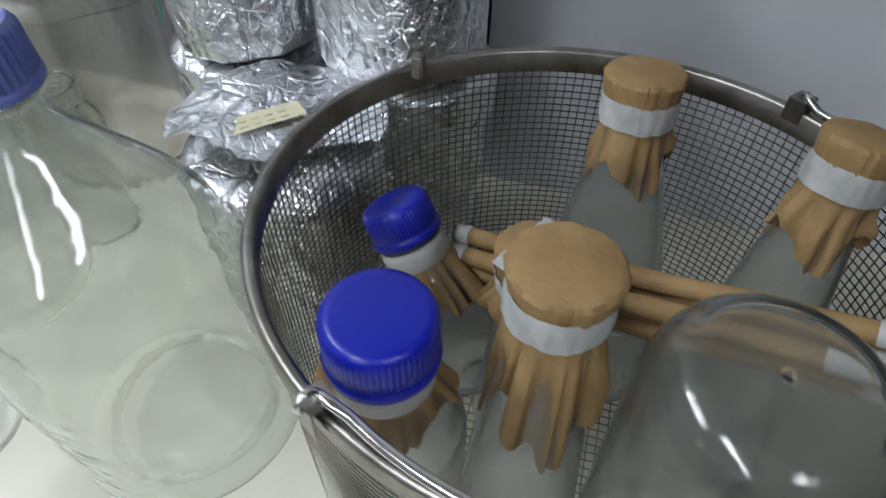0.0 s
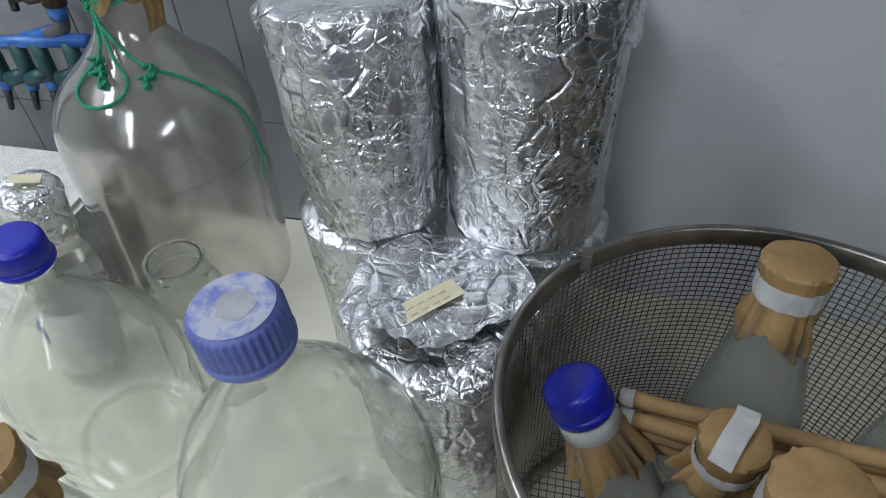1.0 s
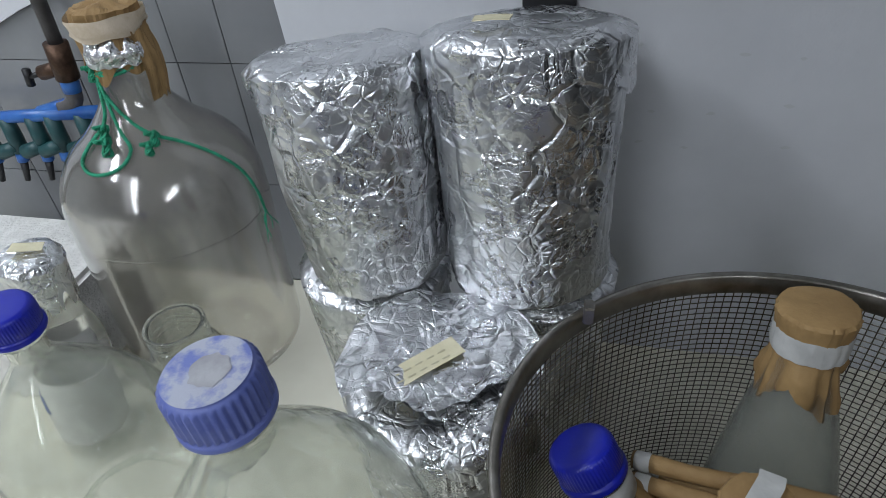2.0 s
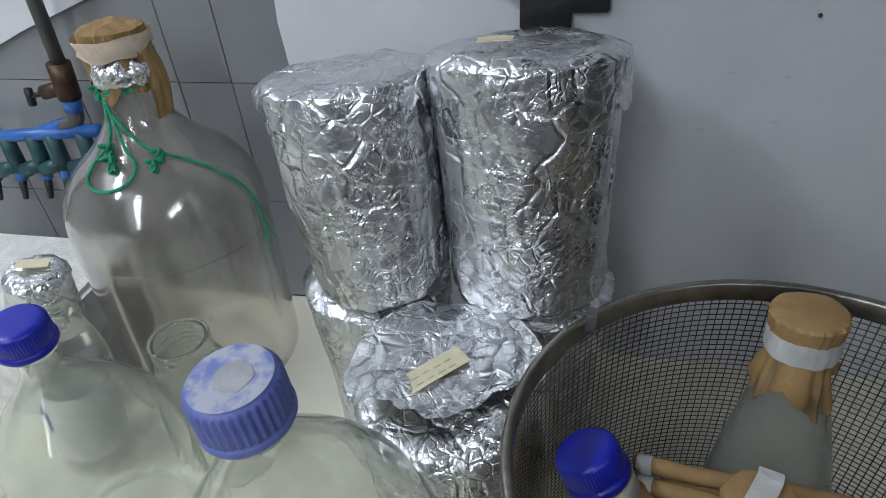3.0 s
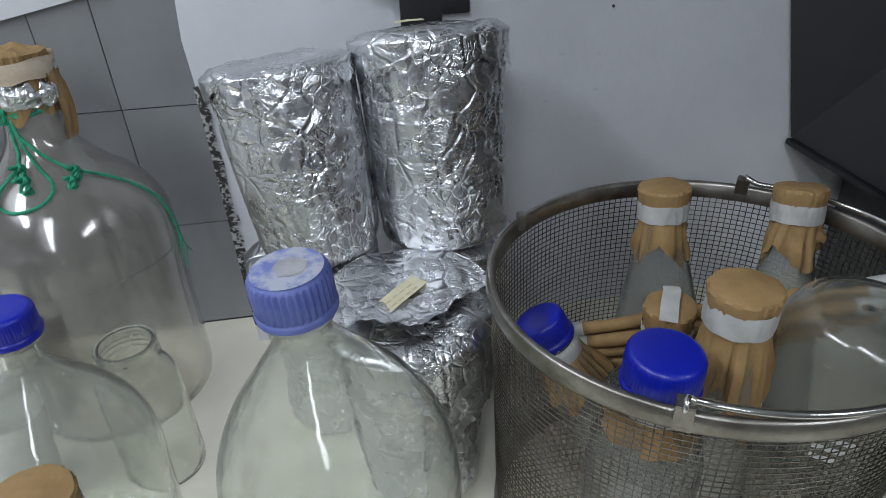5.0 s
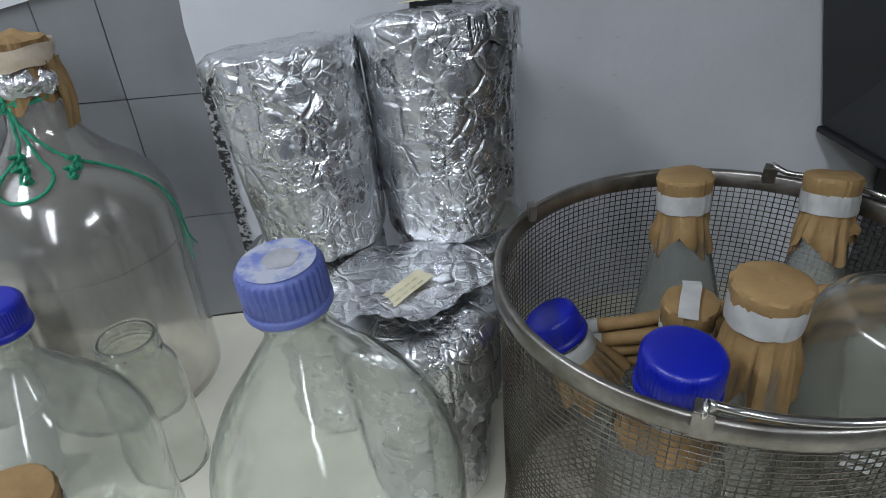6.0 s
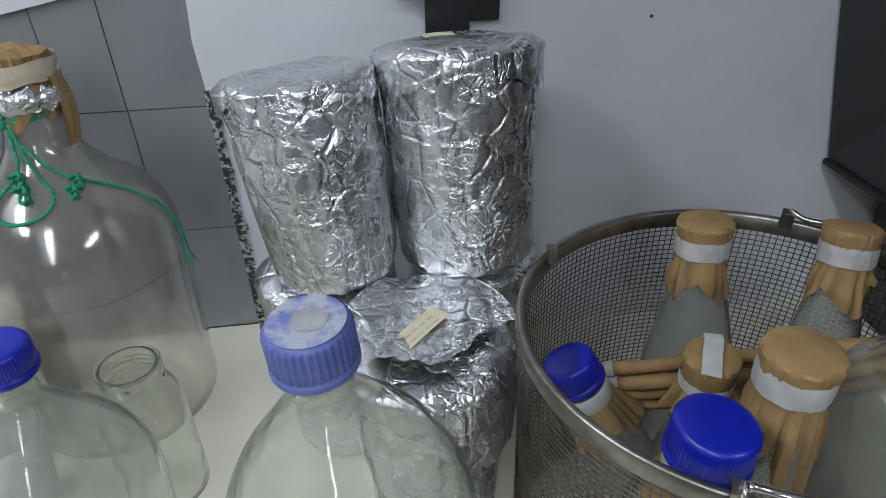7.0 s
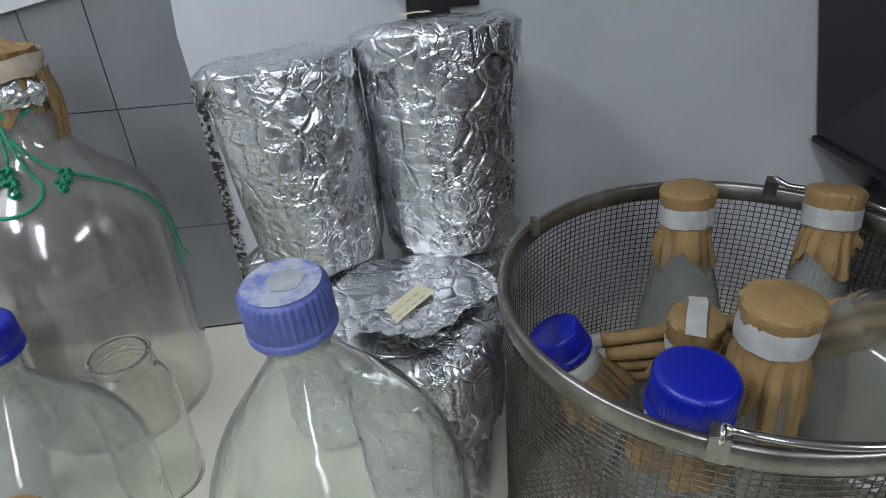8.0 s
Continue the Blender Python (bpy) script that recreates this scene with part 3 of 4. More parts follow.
part("paper_hood", rough_hood(0.0310, 0.0285, 0.364, 0.404, 3, 0.030), M_PAPER, carboy, "crumpled brown kraft paper hood", smooth=False)


def wrap(a0, a1, z0, z1, r, seed, rough, rows=14, cols=44, drop=0.0, bulge=0.004):
    """A sheet wrapped round part of the neck between two angles."""
    bm = bmesh.new()
    grid = []
    for i in range(rows):
        row = []
        for k in range(cols):
            u, v = k / (cols - 1), i / (rows - 1)
            a = a0 + (a1 - a0) * u
            edge = 0.006 * noise.noise((u * 7, seed, 1.0 if v < 0.5 else 4.0)) + drop * u
            n = Vector((math.cos(a), math.sin(a), 0))
            p = n * (r + bulge * math.sin(math.pi * v) + 0.003 * noise.noise((u * 4, v * 3, seed))) + Vector((0, 0, z0 + (z1 - z0) * v + edge))
            p += n * crumple(p, seed, 50, rough)
            row.append(bm.verts.new(p))
        grid.append(row)
    for a, c in zip(grid, grid[1:]):
        for k in range(cols - 1):
            bm.faces.new((a[k], a[k + 1], c[k + 1], c[k]))
    return bm


part("tape_band", wrap(-math.pi * 1.15, math.pi * 0.8, 0.381, 0.397, 0.0334, 5, 0.0012, 8, 72, 0.006, 0.0), M_BAND, carboy, "cream masking tape band")
part("foil_collar", wrap(-1.75, 0.15, 0.358, 0.382, 0.0334, 31, 0.008, 18, 60), M_FOIL, carboy, "crumpled foil collar", smooth=False)
part("paper_flap", wrap(-0.42, 0.35, 0.322, 0.386, 0.0338, 8, 0.002, 14, 20), M_PAPER, carboy, "brown paper flap hanging beside the neck", smooth=False)


def cord(parent, keys, r=0.0017, steps=10, name="cord"):
    """A twisted two-strand cord through key points."""
    pts = spline(keys, steps)
    bm = bmesh.new()
    length = 0.0
    offs = ([], [])
    for i, p in enumerate(pts):
        d = (pts[min(i + 1, len(pts) - 1)] - pts[max(i - 1, 0)]).normalized()
        u = d.orthogonal().normalized()
        v = d.cross(u)
        if i:
            length += (p - pts[i - 1]).length
        for s in (0, 1):
            a = length * 900 + s * math.pi
            offs[s].append(p + (u * math.cos(a) + v * math.sin(a)) * r * 0.55)
    for s in (0, 1):
        tube(offs[s], r * 0.75, 6, bm)
    return part(name, bm, M_GREEN, parent, "twisted green nylon cord")


def on_carboy(a, z, out=0.003):
    """A point on the carboy's surface at angle a (degrees) and height z."""
    prev = keys[0]
    r = keys[-1][0]
    for q in keys:
        if q[1] >= z:
            t = (z - prev[1]) / max(q[1] - prev[1], 1e-6)
            r = prev[0] + (q[0] - prev[0]) * t
            break
        prev = q
    return ((r + out) * math.cos(radians(a)), (r + out) * math.sin(radians(a)), z)


cord(carboy, [on_carboy(a, 0.354 + 0.003 * math.sin(a * 0.04)) for a in range(0, 721, 20)], 0.0016, 5, "neck_cord")
cord(carboy, [on_carboy(-118, 0.354), on_carboy(-100, 0.338, 0.004), on_carboy(-78, 0.322, 0.005), on_carboy(-58, 0.308, 0.005), on_carboy(-43, 0.298, 0.004), on_carboy(-30, 0.291), on_carboy(-18, 0.281), on_carboy(-9, 0.266), on_carboy(-3, 0.247), on_carboy(1, 0.22), on_carboy(3, 0.192)], 0.0016, 10, "tail_cord")
cord(carboy, [on_carboy(-112, 0.352), on_carboy(-106, 0.335, 0.004), on_carboy(-100, 0.318, 0.005), on_carboy(-98, 0.306, 0.006)], 0.0016, 10, "hanging_cord")
cord(carboy, [on_carboy(-98, 0.308, 0.006), on_carboy(-108, 0.300, 0.004), on_carboy(-115, 0.290, 0.003), on_carboy(-112, 0.281, 0.003), on_carboy(-100, 0.276, 0.003), on_carboy(-86, 0.277, 0.003), on_carboy(-74, 0.283, 0.004), on_carboy(-68, 0.293, 0.005), on_carboy(-76, 0.306, 0.006), on_carboy(-90, 0.324, 0.005), on_carboy(-104, 0.350, 0.004)], 0.0016, 10, "loop_cord")
for a, z, big in ((-116, 0.352, 0.8), (-97, 0.304, 0.9), (-92, 0.294, 1.0), (-47, 0.297, 0.8), (-54, 0.291, 0.7)):
    c = Vector(on_carboy(a, z, 0.005))
    kp = [c + Vector((0.006 * math.sin(k * 1.9), 0.005 * math.cos(k * 2.7), 0.008 * math.sin(k * 1.1 + 1))) * big for k in range(12)]
    cord(carboy, kp, 0.0016, 6, "knot")
for q in range(5):
    e0 = Vector(on_carboy(3, 0.193))
    cord(carboy, [e0, e0 + Vector((0.003 * math.sin(q * 2), -0.004 * q + 0.006, -0.010)), e0 + Vector((0.006 * math.sin(q * 2 + 1), -0.006 * q + 0.010, -0.022 - 0.002 * q))], 0.0006, 5, "frayed_end")

# small open jar
jar = thing("glass_jar", pose(-0.328, 0.636, 0), "small open clear glass jar", "jar")
outline = smooth_profile([(0.029, 0), (0.035, 0.004), (0.037, 0.012), (0.037, 0.06), (0.037, 0.112), (0.035, 0.129), (0.029, 0.143), (0.0262, 0.150), (0.0258, 0.168)], 6)
vessel("glass_body", lathe(double_wall(outline, 0.0025), 72, (True, True)), M_GLASS, jar)
vessel("thread", tube([(0.0272 * math.cos(k * 0.25), 0.0272 * math.sin(k * 0.25), 0.151 + 0.0004 * k * 0.5) for k in range(46)], 0.0009, 6), M_GLASS, jar)
vessel("lip", tube([(0.0262 * math.cos(k * math.pi / 24), 0.0262 * math.sin(k * math.pi / 24), 0.168) for k in range(48)], 0.0018, 8, closed=True), M_GLASS, jar)

# ---- paper-covered vessels ----


def paper_cover(parent, r, top, tape_low, tape_h, skirt, flare, seed, mat=None, corners=3, top_r=None):
    """A square of kraft paper gathered over a mouth: flat top, tape band and a pleated skirt."""
    top_r = top_r or r
    bm = bmesh.new()
    seg = 96
    rows = []
    lines = [("top", 0.02), ("top", 0.3), ("top", 0.6), ("top", 0.85), ("top", 0.97)] + [("side", t / 5) for t in range(0, 6)] + [("skirt", t / 12) for t in range(1, 13)]
    rim = top - 0.004
    for kind, t in lines:
        ring = []
        for k in range(seg):
            a = 2 * math.pi * k / seg
            pleat = noise.noise((math.cos(a) * 2.4 + seed, math.sin(a) * 2.4, seed))
            fine = noise.noise((math.cos(a) * 9 + seed, math.sin(a) * 9, seed + 3))
            if kind == "top":
                rr = top_r * t * (1 + 0.03 * pleat * t)
                z = top + 0.0012 * noise.noise((math.cos(a) * t * 2, math.sin(a) * t * 2, seed)) - 0.002 * t ** 4
            elif kind == "side":
                rr = top_r * (1.03 + 0.04 * pleat) + (r - top_r) * min(1, t * 1.6) + 0.0014 * fine * (1 - t)
                z = rim - (rim - tape_low) * t + 0.0015 * fine * (1 - t)
            else:
                saw = ((corners * a / math.tau + seed) % 1.0)
                corner = 1 - abs(2 * saw - 1)
                length = skirt * (0.45 + 0.6 * corner + 0.12 * pleat)
                fold = abs(math.sin(a * 1.5 + 3.0 * pleat + seed)) - 0.5
                kink = noise.noise((math.cos(a) * 1.7, math.sin(a) * 1.7, t * 2.6 + seed * 5))
                rr = r - 0.0012 + flare * t ** 0.8 * (0.75 + 0.35 * pleat) + (0.0085 * fold + 0.0004 * fine + 0.004 * pleat + 0.004 * kink) * min(1, t * 1.3)
                z = tape_low - length * t + 0.003 * t * fine
            ring.append(bm.verts.new((rr * math.cos(a), rr * math.sin(a), z)))
        rows.append(ring)
    for a, c in zip(rows, rows[1:]):
        for k in range(seg):
            bm.faces.new((a[k], a[(k + 1) % seg], c[(k + 1) % seg], c[k]))
    bm.faces.new(rows[0])
    bm.normal_update()
    for e in bm.edges:
        if len(e.link_faces) == 2 and e.calc_face_angle() > 0.55:
            e.smooth = False
    ob = part("paper_cover", bm, mat or M_PAPER, parent, "folded brown kraft paper cover", smooth=True)
    bm = bmesh.new()
    rows = []
    for t in range(6):
        ring = []
        for k in range(seg):
            a = 2 * math.pi * k / seg
            rr = r + 0.0016 + (0.0003 if 0 < t < 5 else 0) + 0.0009 * noise.noise((math.cos(a) * 6, math.sin(a) * 6, t * 0.3 + seed))
            z = tape_low - 0.002 + tape_h * t / 5 + 0.0012 * noise.noise((math.cos(a) * 2, math.sin(a) * 2, seed + 9))
            ring.append(bm.verts.new((rr * math.cos(a), rr * math.sin(a), z)))
        rows.append(ring)
    for a, c in zip(rows, rows[1:]):
        for k in range(seg):
            bm.faces.new((a[k], a[(k + 1) % seg], c[(k + 1) % seg], c[k]))
    part("tape_band", bm, M_TAPE, parent, "white tape band round the paper")
    return ob


def cone_flask(base, top, base_r, neck_r, cover_r, skirt, seed, label, tape_h=0.016, flare=0.004, neck_len=0.05):
    fl = thing("conical_flask", lean(base, top), label, "flask", "paper-covered flasks")
    h = (Vector(top) - Vector(base)).length
    outline = smooth_profile([(base_r - 0.01, 0), (base_r - 0.002, 0.004), (base_r, 0.014), (base_r * 0.9 + neck_r * 0.1, 0.034), (base_r * 0.5 + neck_r * 0.5, (h - neck_len) * 0.55 + 0.01), (neck_r * 0.92 + base_r * 0.08, h - neck_len - 0.006), (neck_r, h - neck_len + 0.008), (neck_r, h - 0.012), (neck_r + 0.002, h - 0.003)], 6)
    vessel("glass_body", lathe(double_wall(outline, 0.0022), 80, (True, True)), M_FLASK, fl, "hazy clear glass")
    paper_cover(fl, cover_r - 0.002, h, h - 0.028, tape_h, skirt, flare, seed, top_r=cover_r)
    return fl, h


FLOOR_Z = 0.070
f1, h1 = cone_flask((0.170, 0.566, FLOOR_Z), (0.161, 0.593, 0.299), 0.052, 0.0185, 0.0215, 0.043, 1.0, "conical glass flask with brown paper cover in the basket")
f2, _ = cone_flask((0.252, 0.518, FLOOR_Z), (0.268, 0.564, 0.300), 0.042, 0.0175, 0.0210, 0.043, 2.3, "conical glass flask with brown paper cover beside the rim")
f4, _ = cone_flask((0.142, 0.434, FLOOR_Z), (0.140, 0.435, 0.306), 0.036, 0.0185, 0.0228, 0.098, 4.1, "flask under a long brown paper cover with white tape", 0.018, 0.007)
f5, h5 = cone_flask((0.130, 0.500, FLOOR_Z), (0.124, 0.489, 0.254), 0.030, 0.0145, 0.0190, 0.03, 5.2, "small flask with paper cover and a tape label", 0.010, 0.008)
tape_strip(f5, [(-0.012, -0.020, h5 + 0.0012), (-0.003, -0.003, h5 + 0.0025), (0.006, 0.012, h5 + 0.0015), (0.008, 0.018, h5)], 0.013, M_TAPE, "tape_label", "white tape label")

# ---- steel wire basket ----
BX, BY, BR, BH = 0.1500, 0.492, 0.1480, 0.279
basket = thing("wire_basket", pose(BX, BY, 0), "round stainless steel wire mesh sterilizing basket with bail handle", "basket")


def ring_pts(r, z, n=96):
    return [(r * math.cos(2 * math.pi * k / n), r * math.sin(2 * math.pi * k / n), z) for k in range(n)]


bm = bmesh.new()
count = 180
for k in range(count):
    a = 2 * math.pi * k / count
    r0, r1 = BR - 0.008, BR - 0.002
    tube([(r0 * math.cos(a), r0 * math.sin(a), 0.02), ((r1) * math.cos(a), (r1) * math.sin(a), BH - 0.012)], 0.00041, 4, bm, ends=False)
levels = 50
for i in range(levels):
    z = 0.022 + (BH - 0.036) * i / (levels - 1)
    r = BR - 0.008 + 0.006 * (z - 0.02) / (BH - 0.032)
    tube(ring_pts(r + 0.0007, z), 0.00041, 4, bm, closed=True)
part("wire_mesh", bm, M_WIRE, basket, "square steel wire mesh")
bm = lathe([(BR - 0.0035, BH - 0.014), (BR - 0.0035, BH - 0.001), (BR - 0.002, BH + 0.001), (BR + 0.001, BH + 0.001), (BR + 0.0022, BH - 0.001), (BR + 0.0022, BH - 0.012), (BR + 0.0012, BH - 0.014), (BR - 0.0035, BH - 0.014)], 128)
part("rim", bm, M_STEEL, basket, "worn flat steel rim band")
bm = lathe([(BR - 0.011, 0.0), (BR - 0.005, 0.0), (BR - 0.005, 0.022), (BR - 0.011, 0.022), (BR - 0.011, 0.0)], 96)
part("foot_ring", bm, M_STEEL, basket)
bm = bmesh.new()
reach = BR - 0.008
for k in range(-22, 23):
    d = k * 0.006
    if abs(d) < reach:
        e = math.sqrt(reach * reach - d * d)
        tube([(d, -e, FLOOR_Z - 0.0012), (d, e, FLOOR_Z - 0.0012)], 0.0005, 4, bm, ends=False)
        tube([(-e, d, FLOOR_Z - 0.0004), (e, d, FLOOR_Z - 0.0004)], 0.0005, 4, bm, ends=False)
part("base_mesh", bm, M_WIRE, basket, "steel wire mesh bottom")
LUGS = (53, 239)
for a in LUGS:
    c, s = math.cos(radians(a)), math.sin(radians(a))
    mt = Matrix.Translation((BR * c, BR * s, BH - 0.012)) @ Matrix.Rotation(radians(a), 4, "Z")
    bm = box(bmesh.new(), -0.0050, -0.0050, 0.006, -0.0040, 0.0050, 0.0195, 0.0004)
    box(bm, -0.0050, -0.0050, 0.0190, 0.0060, 0.0050, 0.020, 0.0004)
    box(bm, 0.0050, -0.0050, 0.002, 0.0060, 0.0050, 0.0195, 0.0004)
    bmesh.ops.transform(bm, matrix=mt, verts=bm.verts)
    part("handle_lug", bm, M_STEEL, basket, "bent steel lug", smooth=False)
    if a == LUGS[0]:
        continue
    eye = [mt @ Vector((0.0035 + 0.0042 * math.cos(q), 0.0, 0.021 + 0.0042 * math.sin(q))) for q in [k * math.tau / 14 for k in range(14)]]
    part("bail_eye", tube(eye, 0.0016, 8, closed=True), M_CHROME, basket, "bail end curled into an eye")
# the bail lies down on the rim on one side
la, lb = radians(LUGS[1]), radians(LUGS[0] + 360)
pts = [(BR * math.cos(la), BR * math.sin(la), BH + 0.010)]
for k in range(1, 40):
    t = k / 40
    a = la + (lb - la) * t
    pts.append(((BR - 0.004 + 0.010 * math.sin(math.pi * t)) * math.cos(a), (BR - 0.004 + 0.010 * math.sin(math.pi * t)) * math.sin(a), BH + 0.006 - 0.001 * math.sin(math.pi * t)))
pts.append((BR * math.cos(lb), BR * math.sin(lb), BH + 0.010))
part("bail_handle", tube(spline(pts, 2), 0.0024, 8), M_CHROME, basket, "bright steel bail handle")
part("rim_clip", box(bmesh.new(), -0.110, 0.089, BH - 0.004, -0.104, 0.099, BH + 0.010, 0.001), M_STEEL, basket, smooth=False)

# the basket is sprung a little out of round
for ob in basket.children:
    ob.data.transform(Matrix.Diagonal((1.085, 1, 1, 1)))

# ---- capped bottles inside the basket ----
bb = lab_bottle((0.073, 0.411, FLOOR_Z), 0.038, 0.218, 0.0238, 0.028, 0.120, M_BLUE, "glass bottle with bright blue cap, tape and paper in the basket", "capped_bottle", M_FLASK, top=(0.075, 0.405, 0.288), thick=0.0025, group="capped bottles")
sb = lab_bottle((0.100, 0.505, FLOOR_Z + 0.030), 0.027, 0.142, 0.0212, 0.024, 0.075, M_BLUE, "small tilted glass bottle with blue cap and paper collar", "capped_bottle", M_FLASK, top=(0.034, 0.531, 0.222), thick=0.0022, group="capped bottles")


def collar(parent, r, z, tape_h, skirt, flare, seed):
    """Tape band and torn paper skirt under a screw cap."""
    bm = bmesh.new()
    rows = []
    for t in range(13):
        ring = []
        for k in range(80):
            a = 2 * math.pi * k / 80
            pleat = noise.noise((math.cos(a) * 3 + seed, math.sin(a) * 3, seed))
            corner = abs(((4 * a / math.tau + seed) % 1.0) * 2 - 1)
            q = t / 12
            rr = r + flare * q + 0.004 * q * math.sin(a * 3 + 5 * pleat) + 0.003 * pleat * q
            ring.append(bm.verts.new((rr * math.cos(a), rr * math.sin(a), z - skirt * q * (0.55 + 0.45 * corner + 0.2 * pleat))))
        rows.append(ring)
    for a, c in zip(rows, rows[1:]):
        for k in range(80):
            bm.faces.new((a[k], a[(k + 1) % 80], c[(k + 1) % 80], c[k]))
    part("paper_collar", bm, M_PAPER, parent, "creased brown paper collar")
    bm = lathe([(r + 0.001, z - 0.003), (r + 0.0018, z - 0.002), (r + 0.002, z + tape_h * 0.5), (r + 0.0016, z + tape_h), (r, z + tape_h)], 64)
    part("tape_band", bm, M_TAPE, parent, "white tape band")


collar(bb, 0.0208, 0.176, 0.014, 0.024, 0.010, 1.7)
collar(sb, 0.0192, 0.103, 0.011, 0.040, 0.009, 3.3)


def printed(parent, text, size, where, out_dir):
    """Small white printed characters on a glass wall."""
    cu = bpy.data.curves.new("mark", "FONT")
    cu.body, cu.size, cu.extrude, cu.align_x = text, size, 0.0001, "CENTER"
    tmp = bpy.data.objects.new("mark", cu)
    me = bpy.data.meshes.new_from_object(tmp)
    bpy.data.objects.remove(tmp)
    me.materials.clear()
    me.materials.append(M_MARK)
    ob = new("printed_mark", me)
    ob.parent = parent
    n = Vector(out_dir).normalized()
    x = Vector((0, 0, 1)).cross(n).normalized()
    y = n.cross(x)
    ob.matrix_basis = Matrix.Translation(where) @ Matrix((x, y, n)).transposed().to_4x4()
    ob["label"] = "white printed volume mark"


printed(f1, "200", 0.009, (-0.012, -0.0415, 0.088), (-0.28, -0.9, 0.35))
for q in range(4):
    part("graduation", box(bmesh.new(), -0.006 + 0.016, -0.0455 + 0.0035 * q, 0.072 + 0.011 * q, 0.002 + 0.016, -0.0452 + 0.0035 * q, 0.0728 + 0.011 * q), M_MARK, f1, smooth=False)

# upturned beaker
beaker = thing("beaker", pose(0.226, 0.424, FLOOR_Z), "large upturned hazy glass beaker in the basket", "beaker")
outline = [(0.051, 0.0), (0.050, 0.003), (0.050, 0.05), (0.050, 0.12), (0.0495, 0.185), (0.046, 0.202), (0.039, 0.211), (0.030, 0.213), (0.002, 0.211)]
vessel("glass_body", lathe(smooth_profile(outline, 5) + [(max(r - 0.0025, 0.001), max(z - 0.0025, 0.0)) for r, z in smooth_profile(outline, 5)[::-1]] + [outline[0]], 80), M_BEAKER, beaker, "hazy grey glass")

for q in range(3):
    a = radians(-128)
    bm = box(bmesh.new(), -0.012, -0.0003, 0.0, 0.012 - 0.004 * q, 0.0003, 0.004)
    ob = part("printed_bar", bm, M_MARK, beaker, "faint white printed bar", smooth=False)
    ob.matrix_basis = Matrix.Translation((0.0506 * math.cos(a), 0.0506 * math.sin(a), 0.135 - 0.009 * q)) @ Matrix.Rotation(a + math.pi / 2, 4, "Z")

# paper-wrapped rods
A, B = Vector((0.074, 0.548, 0.176)), Vector((0.300, 0.480, 0.248))
ax = (B - A).normalized()
sidev = Vector((0, 0, 1)).cross(ax).normalized()
upv = ax.cross(sidev)
for i, (u, v, e0, e1, tw) in enumerate(((0, 0.013, 0, 0.0, 0.02), (0, 0.0, 0.004, 0.01, 0.0), (0.003, -0.013, 0.0, 0.004, -0.03), (-0.012, 0.007, 0.002, -0.01, 0.05), (-0.012, -0.006, 0.006, 0.0, -0.02), (-0.010, -0.019, 0.003, 0.006, 0.02))):
    a = A + sidev * u + upv * v + ax * e0
    c = B + sidev * (u - tw * 0.2) + upv * (v * 0.75) + ax * e1
    rod = thing("wrapped_rod", lean(a, c), "rod wrapped in brown kraft paper, lying across flasks", "rod", "paper-wrapped rods")
    ln = (c - a).length
    pts = [(0.0006 * math.sin(k + i), 0.0006 * math.cos(k * 1.3), ln * k / 14) for k in range(15)]
    part("paper_roll", tube(pts, [0.0058 + 0.0003 * math.sin(k * 2.1 + i) for k in range(15)], 12), M_PAPER, rod)
    part("end_tape", lathe([(0.0063, ln - 0.018 - 0.006 * (i % 2)), (0.0066, ln - 0.016), (0.0066, ln - 0.004), (0.0062, ln - 0.002)], 16), M_TAPE, rod, "white tape at the end")
    part("inner_tape", lathe([(0.0063, 0.002), (0.0066, 0.003), (0.0066, 0.010), (0.0062, 0.012)], 16), M_TAPE, rod, "white tape at the end")

# ---- left side of the bench ----
pf, _ = cone_flask((-0.298, 0.400, 0), (-0.294, 0.397, 0.252), 0.050, 0.018, 0.0235, 0.05, 7.7, "glass flask with brown paper cover on the bench")
part_block = thing("foam_block", pose(-0.62, 0.745, 0), "white expanded polystyrene block on the bench", "foam block")
bm = box(bmesh.new(), -0.20, -0.10, 0.0, 0.105, 0.085, 0.125, 0.006)
part("block", bm, M_FOAM, part_block, smooth=False)

sf = thing("foil_topped_flask", lean((-0.468, 0.615, 0), (-0.434, 0.628, 0.25)), "white labelled bottle with a crumpled foil cap", "bottle")
vessel("body", lathe(smooth_profile([(0.030, 0), (0.036, 0.004), (0.037, 0.02), (0.037, 0.13), (0.034, 0.155), (0.026, 0.18), (0.023, 0.2), (0.023, 0.215)], 5), 64), M_FLASK, sf)
part("paper_label", lathe([(0.0375, 0.03), (0.0379, 0.032), (0.0379, 0.122), (0.0375, 0.124)], 64), M_FOAM, sf, "white paper label")
part("foil_cap", foil_lid(0.0255, 0.25, 0.055, 21, 72, 10), M_FOIL, sf, "crumpled foil cap", smooth=False)
tape_strip(sf, [(-0.012, -0.004, 0.2555), (0, 0, 0.256), (0.012, 0.006, 0.2555)], 0.012, M_LABEL, "cap_label", "cream tape label")
for i in range(4):
    a = radians(-140 + i * 9)
    rr = 0.0384
    pts = [(rr * math.cos(a), rr * math.sin(a), 0.075), (rr * math.cos(a + 0.05), rr * math.sin(a + 0.05), 0.095 + 0.004 * (i % 2)), (rr * math.cos(a + 0.11), rr * math.sin(a + 0.11), 0.074)]
    part("ink_stroke", tube(pts, 0.0009, 6), M_BLUEINK, sf, "blue marker stroke")

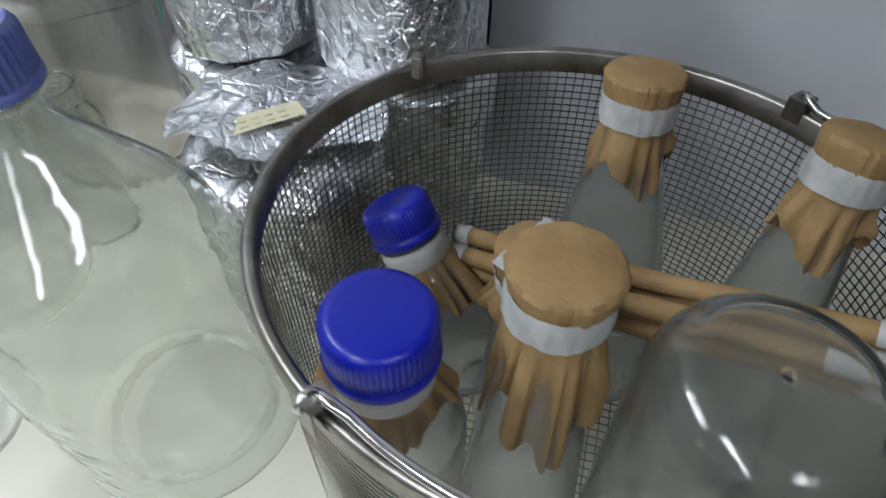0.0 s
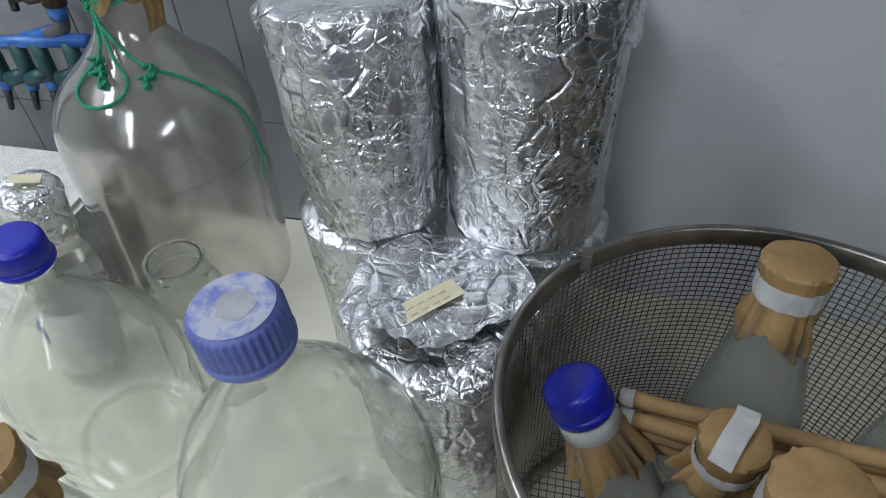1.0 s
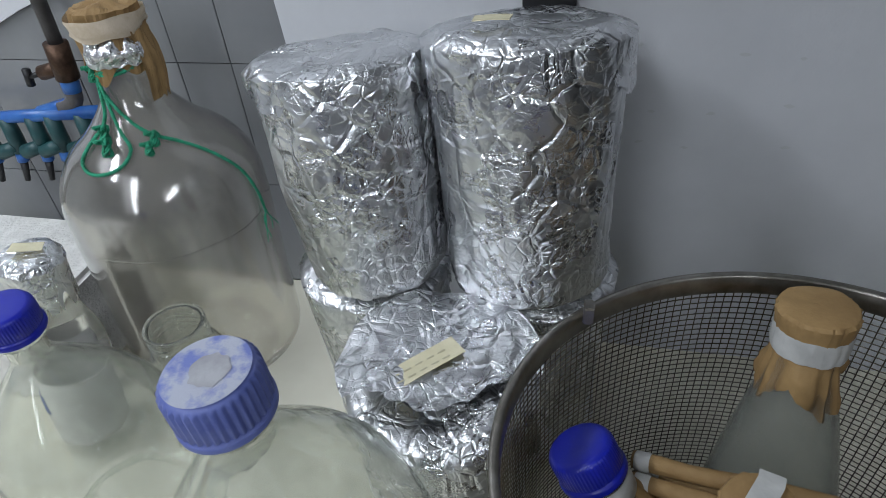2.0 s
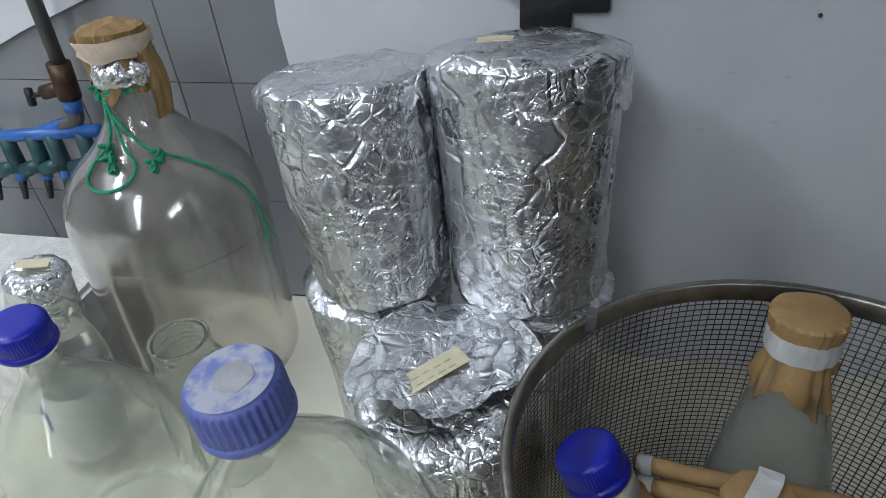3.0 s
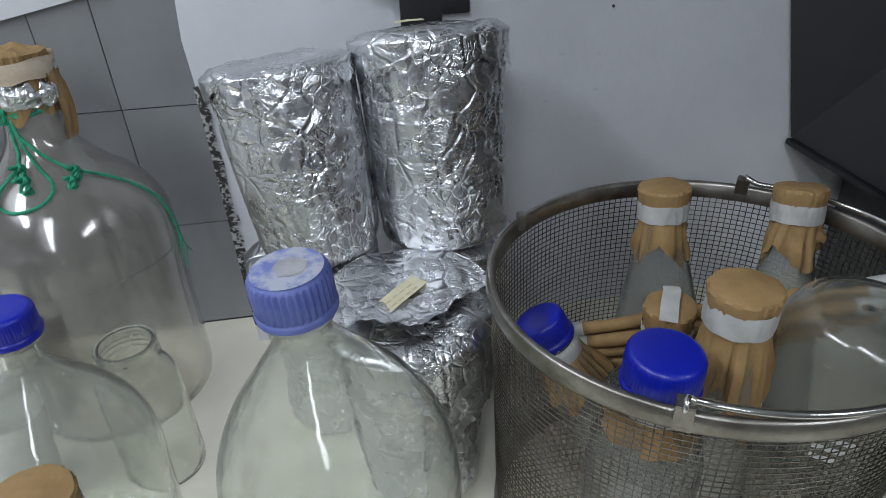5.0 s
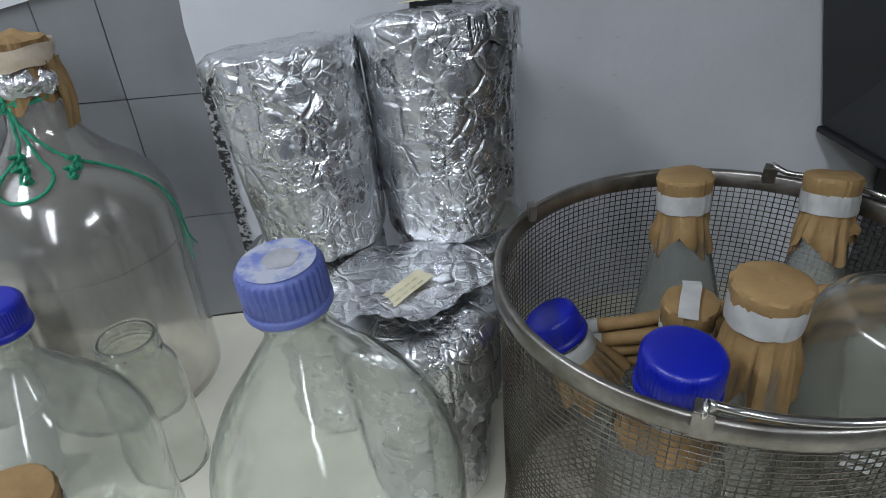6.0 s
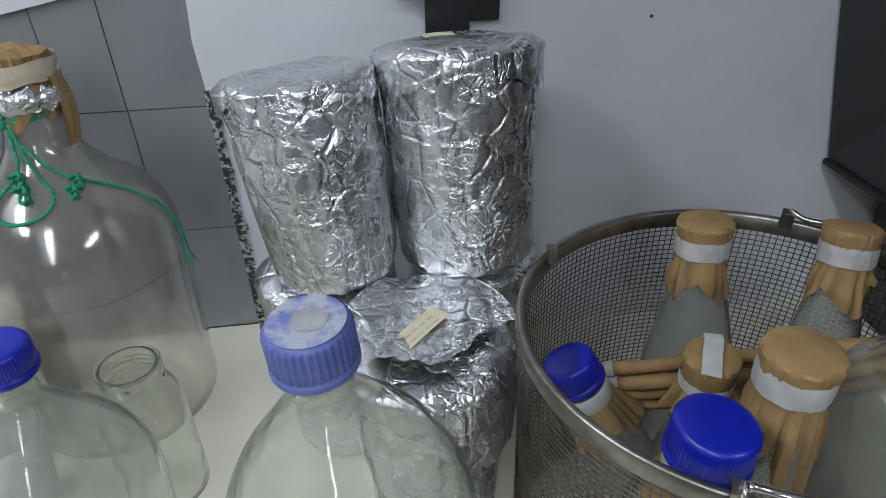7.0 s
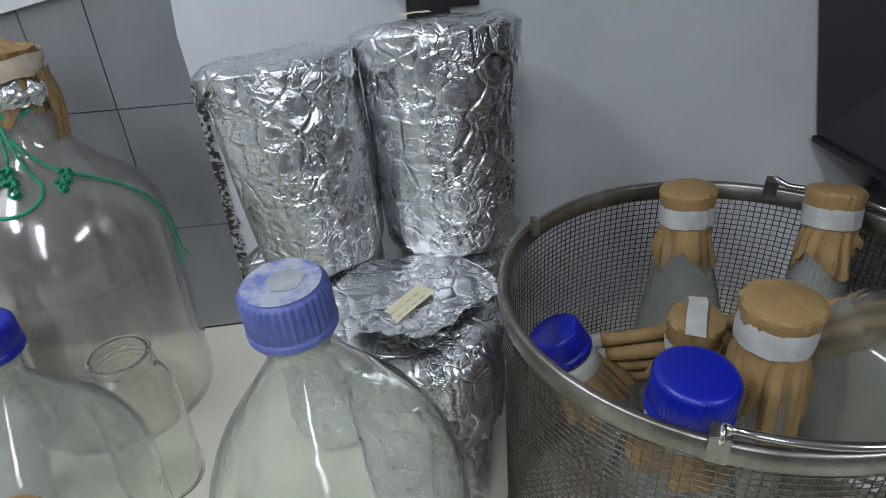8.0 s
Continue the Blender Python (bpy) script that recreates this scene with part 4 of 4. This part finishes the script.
# ---- pipes on the tiled wall ----
taps = thing("water_manifold", pose(-0.055, TILE_Y, 0), "blue pipe manifold with green valves on the tiled wall", "pipework")
PY = -0.035
part("riser_pipe", tube([(-0.462, PY, 0.62), (-0.476, PY, 0.325)], 0.0075, 12), M_IRON, taps, "grey iron riser pipe")
bm = tube([(-0.476, PY, 0.345), (-0.480, PY, 0.305)], 0.0125, 12)
tube([(-0.480, PY, 0.318), (-0.508, PY - 0.004, 0.312)], 0.008, 10, bm)
tee = part("tee", bm, M_BRASS, taps, "tarnished brass tee")
bm = tube([(-0.508, PY - 0.004, 0.312), (-0.524, PY - 0.006, 0.308)], 0.003, 8)
tube([(-0.524, PY - 0.006, 0.317), (-0.527, PY - 0.006, 0.298)], 0.0045, 8, bm)
part("tap_handle", bm, M_BLACK, tee)
part("blue_socket", tube([(-0.480, PY, 0.306), (-0.482, PY, 0.290)], 0.0098, 12), M_PIPE, taps)
part("elbow", tube(spline([(-0.482, PY, 0.292), (-0.484, PY, 0.280), (-0.492, PY, 0.274), (-0.505, PY, 0.270)], 5), 0.0088, 10), M_IRON, taps)
part("branch_pipe", tube([(-0.490, PY, 0.276), (-0.540, PY, 0.262)], 0.0072, 10), M_PIPE, taps)
part("header_pipe", tube([(-0.70, PY - 0.004, 0.246), (-0.455, PY - 0.004, 0.268)], 0.0075, 12), M_PIPE, taps, "blue plastic header pipe")
for i, x in enumerate((-0.482, -0.524, -0.552, -0.59, -0.63)):
    zt = 0.2655 + (x + 0.482) * 0.09
    v = part("valve", tube([(x, PY - 0.004, zt), (x - 0.002, PY - 0.004, zt - 0.045)], [0.0085, 0.0095], 10), M_VALVE, taps, "dark green valve body")
    part("valve_arm", tube([(x - 0.002, PY - 0.006, zt - 0.038), (x - 0.028, PY - 0.010, zt - 0.046)], [0.008, 0.009], 10), M_VALVE, v)
    if i:
        part("collar", tube([(x - 0.003, PY - 0.005, zt - 0.045), (x - 0.005, PY - 0.006, zt - 0.058)], 0.0068, 10), M_PIPE, v, "blue collar")
        part("nozzle", tube([(x - 0.005, PY - 0.006, zt - 0.058), (x - 0.010, PY - 0.010, zt - 0.084)], [0.0046, 0.0034], 8), M_BLACK, v, "black nozzle")

# ---- paper labels and writing ----
tape_strip(low_front, [(-0.033, -0.033, hf + 0.0112), (-0.012, -0.011, hf + 0.0122), (0.011, 0.013, hf + 0.0115)], 0.018, M_LABEL, "tape_label", "cream tape label with faint pencil bars")
for o in (-0.0045, 0.002):
    for q in range(5):
        u0 = -0.026 + 0.0065 * q
        tape_strip(low_front, [(u0 - o * 0.7, u0 + o * 0.7, hf + 0.0123), (u0 + 0.004 - o * 0.7, u0 + 0.004 + o * 0.7, hf + 0.0125)], 0.0011, M_INK, "pencil_bar", "faint grey writing bar")
tape_strip(up_right, [(-0.030, -0.034, hr + 0.0095), (-0.018, -0.033, hr + 0.010), (-0.006, -0.033, hr + 0.0095)], 0.018, M_LABEL, "tape_label", "small cream tape label")

# ---- tiles, piece by piece ----
tw = bpy.data.objects["wall_tiled"]
COLUMNS = (-1.365, -1.23, -1.095, -0.96, -0.825, -0.69, -0.555, -0.420, -0.355, -0.22)
for x0, x1 in zip(COLUMNS, COLUMNS[1:]):
    wide = x1 - x0
    bm = box(bmesh.new(), 0.0005, 0.0, 0.0005, wide - 0.0005, 0.0058, 0.1535, 0.0004)
    me = bpy.data.meshes.new("tile")
    bmesh.ops.recalc_face_normals(bm, faces=bm.faces)
    bm.to_mesh(me)
    bm.free()
    me.materials.append(M_TILE)
    for k in range(0, 8):
        ob = new("tile", me)
        ob.parent = tw
        ob.location = (x0, TILE_Y + 0.0012 * random.random(), 0.002 + 0.154 * k)
